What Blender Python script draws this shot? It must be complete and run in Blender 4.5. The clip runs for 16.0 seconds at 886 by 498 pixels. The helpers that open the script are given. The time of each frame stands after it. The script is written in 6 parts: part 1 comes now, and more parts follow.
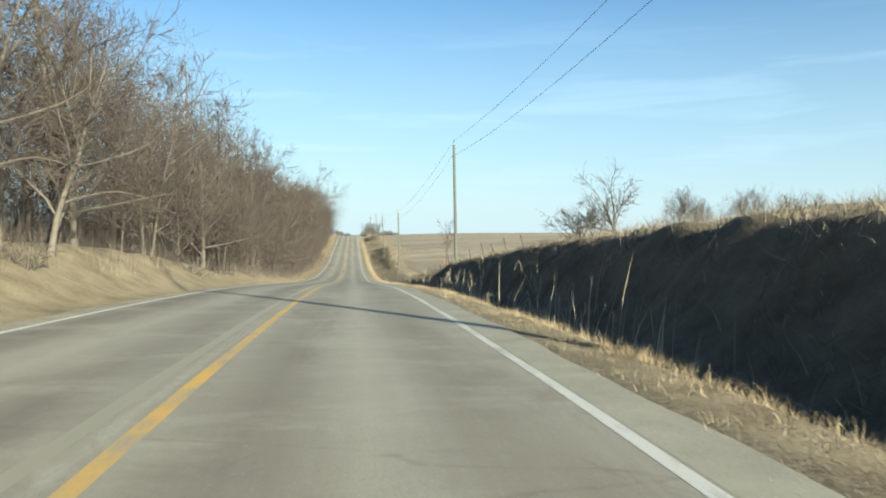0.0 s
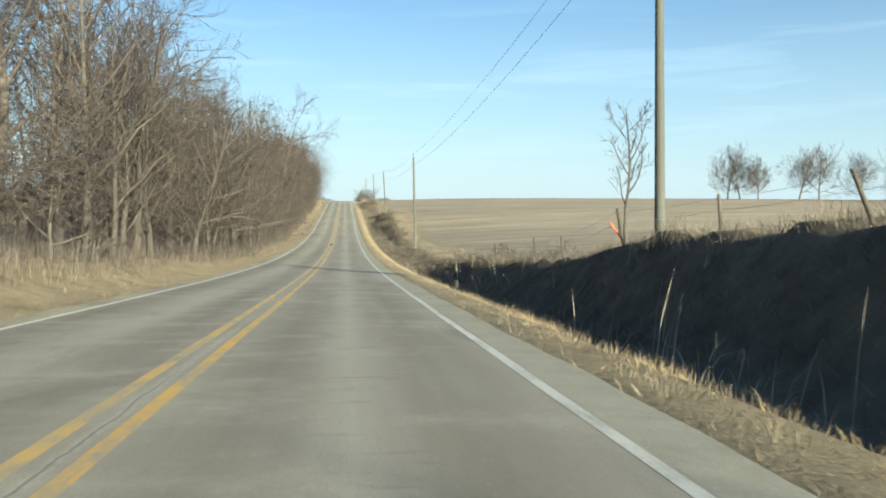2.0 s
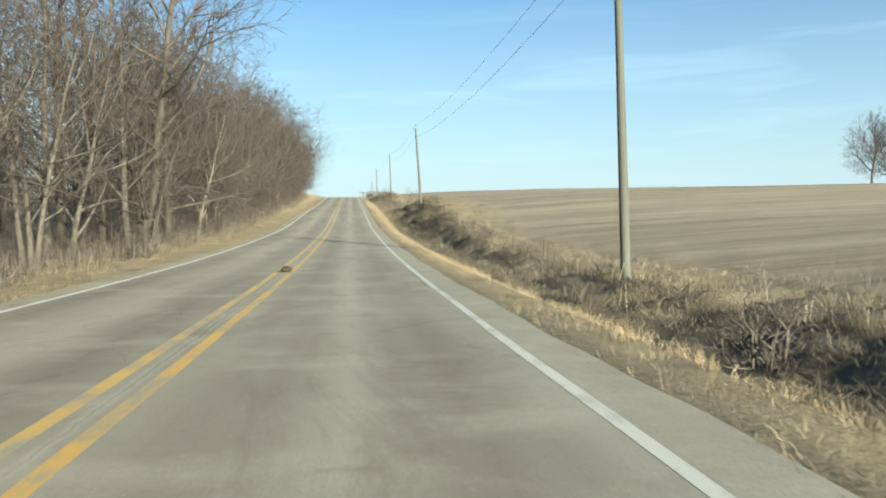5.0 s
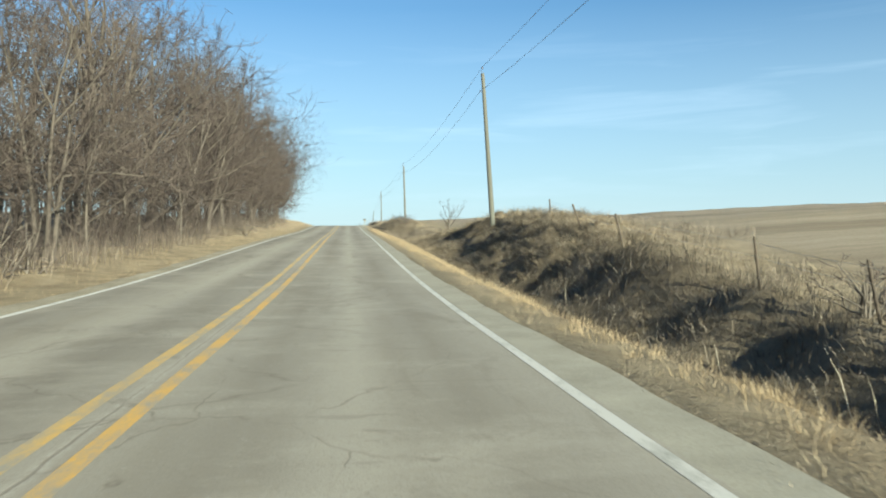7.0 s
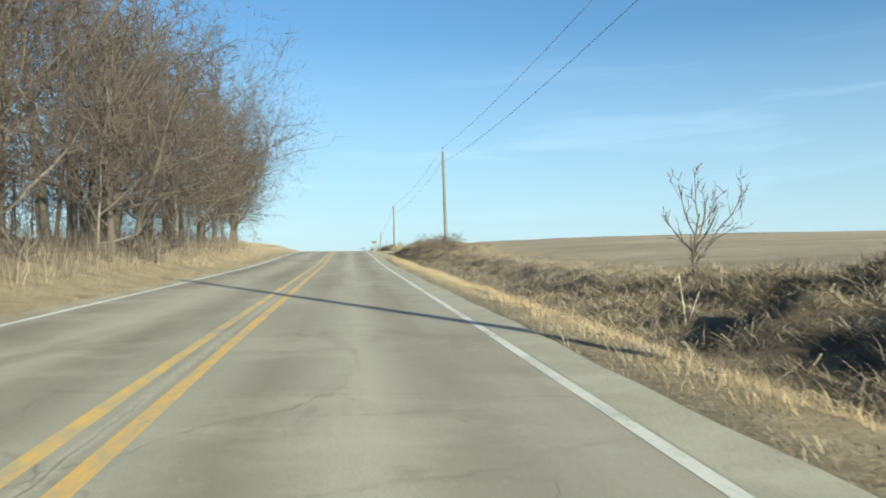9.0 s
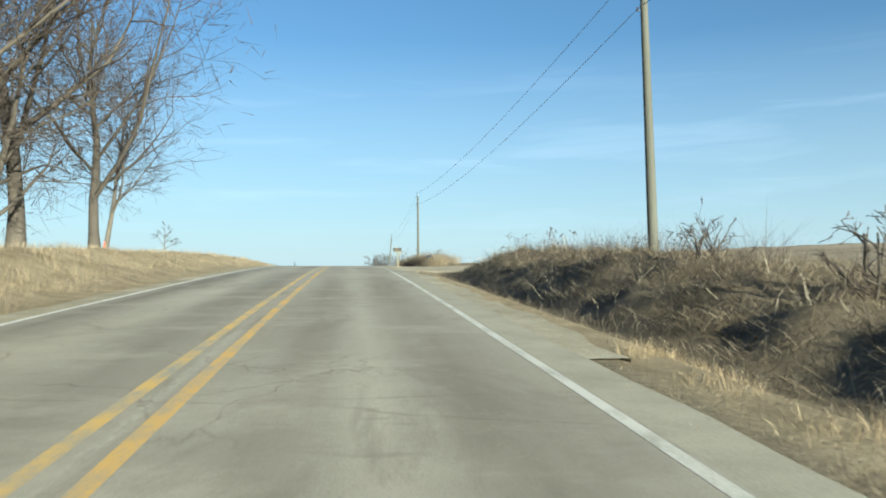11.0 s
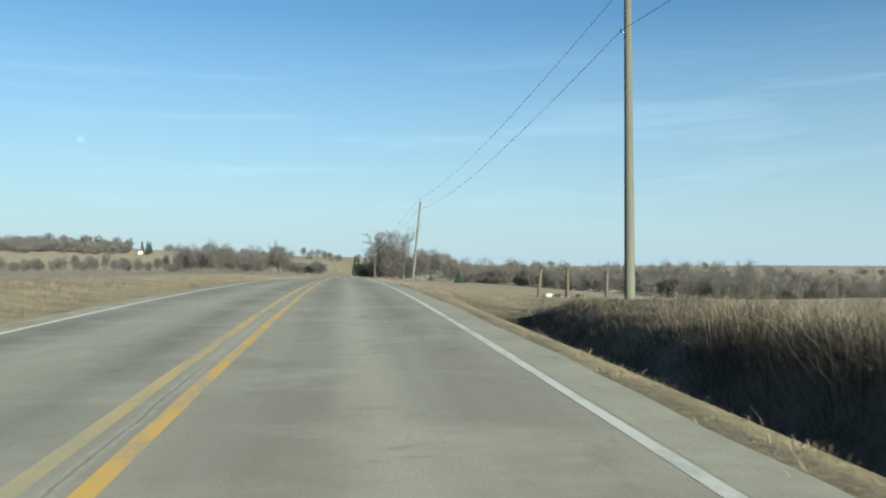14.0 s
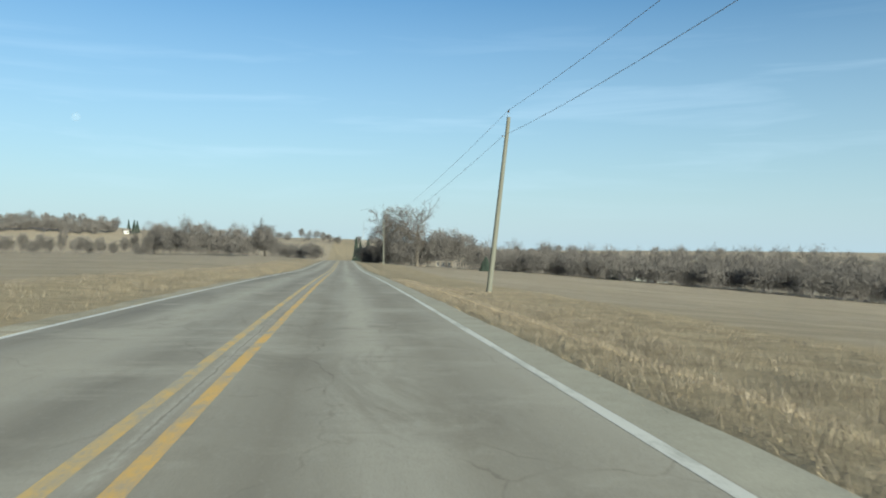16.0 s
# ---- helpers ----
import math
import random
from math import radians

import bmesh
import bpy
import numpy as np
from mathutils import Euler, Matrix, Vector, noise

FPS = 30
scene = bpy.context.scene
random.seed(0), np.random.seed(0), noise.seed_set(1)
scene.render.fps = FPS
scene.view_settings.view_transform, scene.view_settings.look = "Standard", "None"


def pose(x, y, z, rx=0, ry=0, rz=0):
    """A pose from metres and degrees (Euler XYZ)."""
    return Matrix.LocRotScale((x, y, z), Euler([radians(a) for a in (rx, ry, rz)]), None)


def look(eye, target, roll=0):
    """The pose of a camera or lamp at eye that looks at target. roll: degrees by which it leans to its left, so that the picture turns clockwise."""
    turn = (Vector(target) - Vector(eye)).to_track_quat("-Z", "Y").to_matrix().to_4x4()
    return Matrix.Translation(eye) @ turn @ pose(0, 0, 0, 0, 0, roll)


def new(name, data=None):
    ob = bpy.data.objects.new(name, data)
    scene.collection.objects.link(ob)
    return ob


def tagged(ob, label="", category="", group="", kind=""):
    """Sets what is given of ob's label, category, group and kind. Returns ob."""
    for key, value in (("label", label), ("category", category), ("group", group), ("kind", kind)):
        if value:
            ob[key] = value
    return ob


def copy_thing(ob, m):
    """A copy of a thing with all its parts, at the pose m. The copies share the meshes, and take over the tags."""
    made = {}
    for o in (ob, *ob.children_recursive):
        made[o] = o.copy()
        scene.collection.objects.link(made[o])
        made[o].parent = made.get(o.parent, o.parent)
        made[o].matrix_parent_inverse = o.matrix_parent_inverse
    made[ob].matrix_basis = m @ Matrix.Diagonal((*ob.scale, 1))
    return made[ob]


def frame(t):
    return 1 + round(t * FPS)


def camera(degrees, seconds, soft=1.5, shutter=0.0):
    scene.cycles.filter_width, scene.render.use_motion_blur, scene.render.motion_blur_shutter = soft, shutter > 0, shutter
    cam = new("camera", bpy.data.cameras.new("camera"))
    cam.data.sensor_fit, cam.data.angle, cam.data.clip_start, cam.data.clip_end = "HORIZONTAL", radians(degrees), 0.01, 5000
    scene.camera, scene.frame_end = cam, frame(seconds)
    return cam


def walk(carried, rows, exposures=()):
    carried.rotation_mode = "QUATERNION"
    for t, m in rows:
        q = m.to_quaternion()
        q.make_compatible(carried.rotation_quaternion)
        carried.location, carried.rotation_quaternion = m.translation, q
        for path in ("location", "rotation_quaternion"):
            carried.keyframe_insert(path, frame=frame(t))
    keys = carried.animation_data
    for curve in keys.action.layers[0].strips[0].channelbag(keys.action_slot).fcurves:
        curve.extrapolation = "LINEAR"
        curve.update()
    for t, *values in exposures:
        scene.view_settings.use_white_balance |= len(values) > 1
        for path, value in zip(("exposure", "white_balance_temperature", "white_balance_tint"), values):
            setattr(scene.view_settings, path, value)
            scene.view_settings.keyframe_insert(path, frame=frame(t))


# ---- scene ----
# Camera: a phone behind the windscreen of a car on a county road.
cam = camera(58.5, 16.0, soft=1.9, shutter=0.05)
PATH = [  # seconds, x, y, z, yaw, pitch, roll
    (0.0, 0.05, 0.00, 1.270, -6.54, -0.40, -0.23),
    (0.5, 0.06, 12.24, 1.160, -6.68, -0.86, -0.36),
    (1.0, 0.07, 24.48, 0.907, -6.90, -1.56, -0.31),
    (1.5, 0.09, 36.75, 0.515, -6.91, -2.11, -0.47),
    (2.0, 0.11, 49.03, 0.005, -7.05, -2.56, -0.38),
    (2.5, 0.14, 61.32, -0.547, -7.14, -2.92, -0.29),
    (3.0, 0.19, 73.62, -1.098, -7.15, -2.73, -0.19),
    (3.5, 0.23, 85.94, -1.616, -6.99, -2.78, 0.14),
    (4.0, 0.25, 98.28, -2.029, -6.66, -2.82, 0.58),
    (4.8, 0.23, 118.04, -2.467, -6.65, -2.25, 0.60),
    (5.6, 0.19, 137.84, -2.623, -6.70, -1.15, 0.50),
    (6.5, 0.14, 160.16, -2.449, -6.77, -0.04, 0.39),
    (7.0, 0.11, 172.58, -2.195, -6.86, 0.55, 0.37),
    (7.5, 0.07, 185.01, -1.848, -6.77, 1.03, 0.67),
    (8.0, 0.05, 197.46, -1.330, -6.74, 1.63, 0.65),
    (8.5, 0.04, 209.92, -0.683, -6.61, 2.07, 0.76),
    (9.0, 0.04, 222.39, -0.027, -6.76, 2.26, 0.67),
    (9.8, 0.04, 242.38, 0.960, -6.75, 2.55, 0.50),
    (10.6, -0.01, 262.41, 1.915, -6.75, 2.78, 0.30),
    (11.3, -0.08, 279.96, 2.877, -6.73, 2.87, 0.18),
    (11.5, -0.10, 284.98, 3.176, -6.66, 2.97, 0.40),
    (12.0, -0.12, 297.54, 3.875, -6.67, 2.81, 0.69),
    (12.5, -0.12, 310.11, 4.509, -7.09, 2.56, 0.44),
    (13.0, -0.10, 322.70, 5.049, -7.34, 2.02, 0.29),
    (13.5, -0.08, 335.30, 5.464, -7.12, 1.48, 0.10),
    (14.0, -0.08, 347.92, 5.748, -7.11, 1.15, -0.15),
    (14.5, -0.10, 360.55, 5.954, -7.18, 0.96, -0.52),
    (15.0, -0.15, 373.19, 6.059, -7.19, 0.55, -0.34),
    (15.5, -0.19, 385.85, 6.047, -7.23, 0.04, -0.59),
    (16.0, -0.22, 398.52, 5.963, -7.15, -0.08, -0.65),
]
walk(cam, [(t, pose(x, y, z, 90 + pitch, roll, yaw)) for t, x, y, z, yaw, pitch, roll in PATH],
     [(0, 1.66, 5590, 0), (3.5, 1.67, 5650, 0), (6.5, 1.57, 5510, -1), (9.0, 1.53, 5420, -1), (11.5, 1.39, 5340, -2), (12.2, 1.24, 5310, -2), (13.0, 1.23, 5330, -2), (14.0, 1.30, 5390, -2), (16, 1.31, 5460, -1)])

# ---- daylight: low sun behind on the right, clear hazy sky ----
SUN_ELEVATION = 13.2
SUN_TURN = 155.8  # clockwise from +y
SUN_DIR = Vector((math.sin(radians(SUN_TURN)) * math.cos(radians(SUN_ELEVATION)),
                  math.cos(radians(SUN_TURN)) * math.cos(radians(SUN_ELEVATION)),
                  math.sin(radians(SUN_ELEVATION))))


def build_world():
    world = bpy.data.worlds.new("sky")
    scene.world = world
    world.use_nodes = True
    nt = world.node_tree
    nt.nodes.clear()
    out = nt.nodes.new("ShaderNodeOutputWorld")
    bg = nt.nodes.new("ShaderNodeBackground")
    sky = nt.nodes.new("ShaderNodeTexSky")
    sky.sky_type = "NISHITA"
    sky.sun_disc = False
    sky.sun_elevation = radians(SUN_ELEVATION)
    sky.sun_rotation = radians(SUN_TURN)
    sky.altitude = 250
    sky.air_density = 1.15
    sky.dust_density = 0.7
    sky.ozone_density = 3.0
    # thin streaks of high cloud, low over the horizon
    co = nt.nodes.new("ShaderNodeTexCoord")
    mp = nt.nodes.new("ShaderNodeMapping")
    mp.inputs["Scale"].default_value = (1.6, 1.6, 16.0)
    mp.inputs["Rotation"].default_value = (0.0, radians(-5.0), 0.3)
    nz = nt.nodes.new("ShaderNodeTexNoise")
    nz.inputs["Scale"].default_value = 2.1
    nz.inputs["Detail"].default_value = 5.0
    nz.inputs["Roughness"].default_value = 0.55
    nz.inputs["Distortion"].default_value = 0.4
    rmp = nt.nodes.new("ShaderNodeValToRGB")
    rmp.color_ramp.elements[0].position = 0.52
    rmp.color_ramp.elements[1].position = 0.80
    sep = nt.nodes.new("ShaderNodeSeparateXYZ")
    band = nt.nodes.new("ShaderNodeValToRGB")
    band.color_ramp.elements[0].position = 0.02
    band.color_ramp.elements[0].color = (0, 0, 0, 1)
    band.color_ramp.elements[1].position = 0.30
    band.color_ramp.elements[1].color = (0, 0, 0, 1)
    for pos in (0.09, 0.17):
        e = band.color_ramp.elements.new(pos)
        e.color = (1, 1, 1, 1)
    mul = nt.nodes.new("ShaderNodeMath")
    mul.operation = "MULTIPLY"
    mul2 = nt.nodes.new("ShaderNodeMath")
    mul2.operation = "MULTIPLY"
    mul2.inputs[1].default_value = 0.22
    mix = nt.nodes.new("ShaderNodeMix")
    mix.data_type = "RGBA"
    mix.inputs["B"].default_value = (9.0, 9.6, 10.2, 1)
    L = nt.links.new
    L(co.outputs["Generated"], mp.inputs["Vector"])
    L(mp.outputs["Vector"], nz.inputs["Vector"])
    L(nz.outputs["Fac"], rmp.inputs["Fac"])
    L(co.outputs["Generated"], sep.inputs["Vector"])
    L(sep.outputs["Z"], band.inputs["Fac"])
    L(rmp.outputs["Color"], mul.inputs[0])
    L(band.outputs["Color"], mul.inputs[1])
    L(mul.outputs["Value"], mul2.inputs[0])
    L(mul2.outputs["Value"], mix.inputs["Factor"])
    L(sky.outputs["Color"], mix.inputs["A"])
    # pale haze towards the horizon
    hz = nt.nodes.new("ShaderNodeValToRGB")
    hz.color_ramp.elements[0].position = 0.0
    hz.color_ramp.elements[0].color = (0.85, 0.85, 0.85, 1)
    hz.color_ramp.elements[1].position = 0.30
    hz.color_ramp.elements[1].color = (0, 0, 0, 1)
    e = hz.color_ramp.elements.new(0.10)
    e.color = (0.5, 0.5, 0.5, 1)
    mixh = nt.nodes.new("ShaderNodeMix")
    mixh.data_type = "RGBA"
    mixh.inputs["B"].default_value = (5.0, 5.65, 5.8, 1)
    L(sep.outputs["Z"], hz.inputs["Fac"])
    L(hz.outputs["Color"], mixh.inputs["Factor"])
    L(mix.outputs["Result"], mixh.inputs["A"])
    L(mixh.outputs["Result"], bg.inputs["Color"])
    bg.inputs["Strength"].default_value = SKY_STRENGTH
    L(bg.outputs["Background"], out.inputs["Surface"])


SKY_STRENGTH = 0.052
build_world()
sun_data = bpy.data.lights.new("sun", "SUN")
sun_data.energy = 5.0
sun_data.angle = radians(0.8)
sun_data.color = (1.0, 0.86, 0.60)
sun = new("sun", sun_data)
sun.matrix_world = look(SUN_DIR * 100, (0, 0, 0))


# ---- materials ----
def material(name, colours, scale=4.0, rough=0.9, bump=0.3, bump_scale=30.0, metal=0.0, island=0.0, obj=0.0,
             stretch=(1, 1, 1), fine=0.35, bump_distance=0.02, spec=0.3, translucent=0.0):
    """colours: two to four base colours, spread by noise at two scales."""
    m = bpy.data.materials.new(name)
    m.use_nodes = True
    nt = m.node_tree
    b = nt.nodes["Principled BSDF"]
    L = nt.links.new
    co = nt.nodes.new("ShaderNodeTexCoord")
    mp = nt.nodes.new("ShaderNodeMapping")
    mp.inputs["Scale"].default_value = stretch
    L(co.outputs["Object"], mp.inputs["Vector"])
    n1 = nt.nodes.new("ShaderNodeTexNoise")
    n1.inputs["Scale"].default_value = scale
    n1.inputs["Detail"].default_value = 6.0
    n1.inputs["Roughness"].default_value = 0.62
    n2 = nt.nodes.new("ShaderNodeTexNoise")
    n2.inputs["Scale"].default_value = bump_scale
    n2.inputs["Detail"].default_value = 3.0
    L(mp.outputs["Vector"], n1.inputs["Vector"])
    L(mp.outputs["Vector"], n2.inputs["Vector"])
    fac = nt.nodes.new("ShaderNodeMix")
    fac.data_type = "FLOAT"
    fac.inputs["Factor"].default_value = fine
    L(n1.outputs["Fac"], fac.inputs["A"])
    L(n2.outputs["Fac"], fac.inputs["B"])
    value = fac.outputs["Result"]
    for weight, kind in ((island, "ShaderNodeNewGeometry"), (obj, "ShaderNodeObjectInfo")):
        if weight:
            g = nt.nodes.new(kind)
            r = g.outputs["Random Per Island"] if kind == "ShaderNodeNewGeometry" else g.outputs["Random"]
            mx = nt.nodes.new("ShaderNodeMix")
            mx.data_type = "FLOAT"
            mx.inputs["Factor"].default_value = weight
            L(value, mx.inputs["A"])
            L(r, mx.inputs["B"])
            value = mx.outputs["Result"]
    ramp = nt.nodes.new("ShaderNodeValToRGB")
    lo, hi = (0.32, 0.68) if not (island or obj) else (0.2, 0.8)
    els = ramp.color_ramp.elements
    els[0].position, els[1].position = lo, hi
    els[0].color, els[1].color = (*colours[0], 1), (*colours[-1], 1)
    for k, c in enumerate(colours[1:-1]):
        e = els.new(lo + (hi - lo) * (k + 1) / (len(colours) - 1))
        e.color = (*c, 1)
    L(value, ramp.inputs["Fac"])
    L(ramp.outputs["Color"], b.inputs["Base Color"])
    b.inputs["Roughness"].default_value = rough
    b.inputs["Metallic"].default_value = metal
    b.inputs["Specular IOR Level"].default_value = spec
    if bump:
        bp = nt.nodes.new("ShaderNodeBump")
        bp.inputs["Strength"].default_value = bump
        bp.inputs["Distance"].default_value = bump_distance
        L(n2.outputs["Fac"], bp.inputs["Height"])
        L(bp.outputs["Normal"], b.inputs["Normal"])
    if translucent:
        tr = nt.nodes.new("ShaderNodeBsdfTranslucent")
        ms = nt.nodes.new("ShaderNodeMixShader")
        ms.inputs["Fac"].default_value = translucent
        L(ramp.outputs["Color"], tr.inputs["Color"])
        L(b.outputs["BSDF"], ms.inputs[1])
        L(tr.outputs["BSDF"], ms.inputs[2])
        L(ms.outputs["Shader"], nt.nodes["Material Output"].inputs["Surface"])
    return m


class Nodes:
    """A short hand for node trees: N.math('ADD', a, b) and the like."""

    def __init__(self, name):
        self.mat = bpy.data.materials.new(name)
        self.mat.use_nodes = True
        self.tree = self.mat.node_tree
        self.bsdf = self.tree.nodes["Principled BSDF"]
        self.co = self.tree.nodes.new("ShaderNodeTexCoord").outputs["Object"]

    def put(self, socket, value):
        if hasattr(value, "is_linked"):
            self.tree.links.new(value, socket)
        else:
            socket.default_value = value

    def math(self, op, a, b=0.0, clamp=False):
        n = self.tree.nodes.new("ShaderNodeMath")
        n.operation, n.use_clamp = op, clamp
        self.put(n.inputs[0], a)
        self.put(n.inputs[1], b)
        return n.outputs[0]

    def noise(self, scale, detail=4.0, stretch=(1, 1, 1), rough=0.6, shift=(0, 0, 0), distortion=0.0):
        mp = self.tree.nodes.new("ShaderNodeMapping")
        mp.inputs["Scale"].default_value = stretch
        mp.inputs["Location"].default_value = shift
        self.put(mp.inputs["Vector"], self.co)
        n = self.tree.nodes.new("ShaderNodeTexNoise")
        n.inputs["Scale"].default_value = scale
        n.inputs["Detail"].default_value = detail
        n.inputs["Roughness"].default_value = rough
        n.inputs["Distortion"].default_value = distortion
        self.put(n.inputs["Vector"], mp.outputs["Vector"])
        return n.outputs["Fac"]

    def cracks(self, scale, width, stretch=(1, 1, 1), warp=0.25):
        """1 on thin wandering lines, 0 elsewhere."""
        mp = self.tree.nodes.new("ShaderNodeMapping")
        mp.inputs["Scale"].default_value = stretch
        self.put(mp.inputs["Vector"], self.co)
        nz = self.tree.nodes.new("ShaderNodeTexNoise")
        nz.inputs["Scale"].default_value = 1.7
        nz.inputs["Detail"].default_value = 5.0
        self.put(nz.inputs["Vector"], mp.outputs["Vector"])
        mx = self.tree.nodes.new("ShaderNodeMix")
        mx.data_type = "VECTOR"
        mx.inputs["Factor"].default_value = warp
        self.put(mx.inputs["A"], mp.outputs["Vector"])
        self.put(mx.inputs["B"], nz.outputs["Color"])
        v = self.tree.nodes.new("ShaderNodeTexVoronoi")
        v.feature = "DISTANCE_TO_EDGE"
        v.inputs["Scale"].default_value = scale
        self.put(v.inputs["Vector"], mx.outputs["Result"])
        return self.ramp(v.outputs["Distance"], [(0.0, 1.0), (width, 0.0)])

    def ramp(self, fac, stops):
        n = self.tree.nodes.new("ShaderNodeValToRGB")
        els = n.color_ramp.elements
        for k, (p, c) in enumerate(stops):
            e = els[k] if k < 2 else els.new(p)
            e.position = p
            e.color = (*c, 1) if isinstance(c, tuple) else (c, c, c, 1)
        self.put(n.inputs["Fac"], fac)
        return n.outputs["Color"]

    def mix(self, fac, a, b):
        n = self.tree.nodes.new("ShaderNodeMix")
        n.data_type = "RGBA"
        self.put(n.inputs["Factor"], fac)
        for s, v in (("A", a), ("B", b)):
            self.put(n.inputs[s], (*v, 1) if isinstance(v, tuple) else v)
        return n.outputs["Result"]

    def axis(self, k):
        n = self.tree.nodes.new("ShaderNodeSeparateXYZ")
        self.put(n.inputs[0], self.co)
        return n.outputs[k]

    def bump(self, height, strength, distance):
        n = self.tree.nodes.new("ShaderNodeBump")
        n.inputs["Strength"].default_value = strength
        n.inputs["Distance"].default_value = distance
        self.put(n.inputs["Height"], height)
        self.put(self.bsdf.inputs["Normal"], n.outputs["Normal"])

    def done(self, colour, rough=0.9, spec=0.3):
        self.put(self.bsdf.inputs["Base Color"], colour)
        self.put(self.bsdf.inputs["Roughness"], rough)
        self.bsdf.inputs["Specular IOR Level"].default_value = spec
        return self.mat


def asphalt():
    n = Nodes("worn_asphalt")
    x, y = n.axis(0), n.axis(1)
    grain = n.noise(70.0, 3.0)
    speck = n.noise(22.0, 3.0)
    patch = n.noise(0.35, 6.0, (1.0, 0.22, 1.0), 0.65)
    streak = n.noise(1.5, 5.0, (1.0, 0.05, 1.0), 0.6, (3, 0, 0))
    blot = n.noise(0.9, 6.0, (1.0, 0.7, 1.0), 0.68, (11, 5, 0))
    base = n.ramp(patch, [(0.3, (0.215, 0.202, 0.162)), (0.7, (0.325, 0.308, 0.250))])
    base = n.mix(n.ramp(streak, [(0.35, 0.0), (0.68, 0.8)]), base, (0.345, 0.332, 0.280))
    # dark oil strips and pale polished wheel tracks along the lanes
    for centre, width, tone, amount in ((0.17, 0.45, (0.400, 0.380, 0.310), 0.85), (-3.45, 0.60, (0.395, 0.376, 0.308), 0.7),
                                        (-4.75, 0.80, (0.105, 0.104, 0.092), 0.85), (-2.45, 0.75, (0.130, 0.127, 0.108), 0.8),
                                        (1.02, 0.75, (0.148, 0.140, 0.112), 0.72), (-0.68, 0.62, (0.150, 0.142, 0.113), 0.72)):
        d = n.math("DIVIDE", n.math("ABSOLUTE", n.math("SUBTRACT", n.math("ADD", x, n.math("MULTIPLY", patch, 0.25)), centre + 0.12)), width)
        f = n.math("MULTIPLY", n.math("SUBTRACT", 1.0, d, True), amount)
        f = n.math("MULTIPLY", f, n.ramp(n.noise(0.5, 5.0, (1.0, 0.12, 1.0), 0.62, (centre, 0, 0)), [(0.3, 0.2), (0.6, 1.0)]))
        base = n.mix(f, base, tone)
    base = n.mix(n.ramp(blot, [(0.56, 0.0), (0.72, 0.45)]), base, (0.155, 0.150, 0.128))
    base = n.mix(n.ramp(n.noise(0.5, 6.0, (0.8, 1.3, 1.0), 0.7, (2, 9, 0)), [(0.50, 0.0), (0.70, 0.65)]), base, (0.415, 0.392, 0.320))
    # short crosswise patches and scars in the driven lane
    scar = n.noise(1.0, 4.0, (0.9, 3.6, 1.0), 0.6, (5, 1, 0), 0.5)
    lane = n.math("SUBTRACT", 1.0, n.math("ABSOLUTE", n.math("SUBTRACT", x, 0.3)), True)
    base = n.mix(n.math("MULTIPLY", n.ramp(scar, [(0.60, 0.0), (0.66, 0.5)]), lane), base, (0.170, 0.163, 0.138))
    # dust dragged out by the farm drive
    near = n.math("SUBTRACT", 1.0, n.math("DIVIDE", n.math("ABSOLUTE", n.math("SUBTRACT", y, 319.0)), 22.0), True)
    dust = n.math("MULTIPLY", near, n.ramp(n.noise(0.7, 6.0, (1.0, 0.5, 1.0), 0.65, (1, 2, 0)), [(0.35, 0.15), (0.62, 0.95)]))
    dust = n.math("MULTIPLY", dust, n.math("MULTIPLY", n.math("ADD", x, 3.5), 0.22, True))
    base = n.mix(dust, base, (0.400, 0.372, 0.300))
    gate = n.ramp(n.noise(0.11, 2.0, (1, 1, 1), 0.5, (9, 4, 0)), [(0.47, 0.0), (0.60, 1.0)])
    crack = n.math("MULTIPLY", n.cracks(0.8, 0.008, (1.0, 0.6, 1.0), 0.35), gate)
    crack2 = n.math("MULTIPLY", n.cracks(0.24, 0.0026, (0.3, 1.0, 1.0), 0.3), 0.7)
    # the open joint between the two halves of the road
    wander = n.math("MULTIPLY", n.math("SUBTRACT", n.noise(0.9, 5.0, (0.0, 1.0, 0.0), 0.7), 0.5), 0.16)
    seam = n.math("ABSOLUTE", n.math("SUBTRACT", x, n.math("ADD", -1.60, wander)))
    joint = n.math("MULTIPLY", n.ramp(seam, [(0.006, 1.0), (0.018, 0.0)]), n.ramp(n.noise(0.07, 3.0, (0, 1, 0)), [(0.46, 0.1), (0.56, 0.9)]))
    crumbs = n.ramp(n.noise(16.0, 4.0, (1, 0.45, 1), 0.7, (2, 1, 0)), [(0.42, 0.25), (0.60, 1.0)])
    base = n.mix(n.math("MULTIPLY", n.ramp(seam, [(0.02, 0.8), (0.075, 0.0)]), crumbs), base, (0.430, 0.410, 0.345))
    # broken pavement and tar smears across the driven lane
    smear = n.noise(0.55, 6.0, (0.9, 0.32, 1.0), 0.72, (7, 3, 0), 0.8)
    base = n.mix(n.ramp(smear, [(0.55, 0.0), (0.66, 0.5)]), base, (0.135, 0.128, 0.102))
    worn = n.ramp(n.noise(1.6, 4.0, (1, 1, 1), 0.6, (4, 4, 0)), [(0.42, 0.15), (0.58, 1.0)])
    cr = n.math("MAXIMUM", n.math("MULTIPLY", n.math("MAXIMUM", crack, crack2), worn), joint)
    base = n.mix(n.math("MULTIPLY", cr, 0.55), base, (0.05, 0.046, 0.038))
    base = n.mix(n.ramp(grain, [(0.36, 0.4), (0.5, 0.0)]), base, (0.13, 0.126, 0.108))
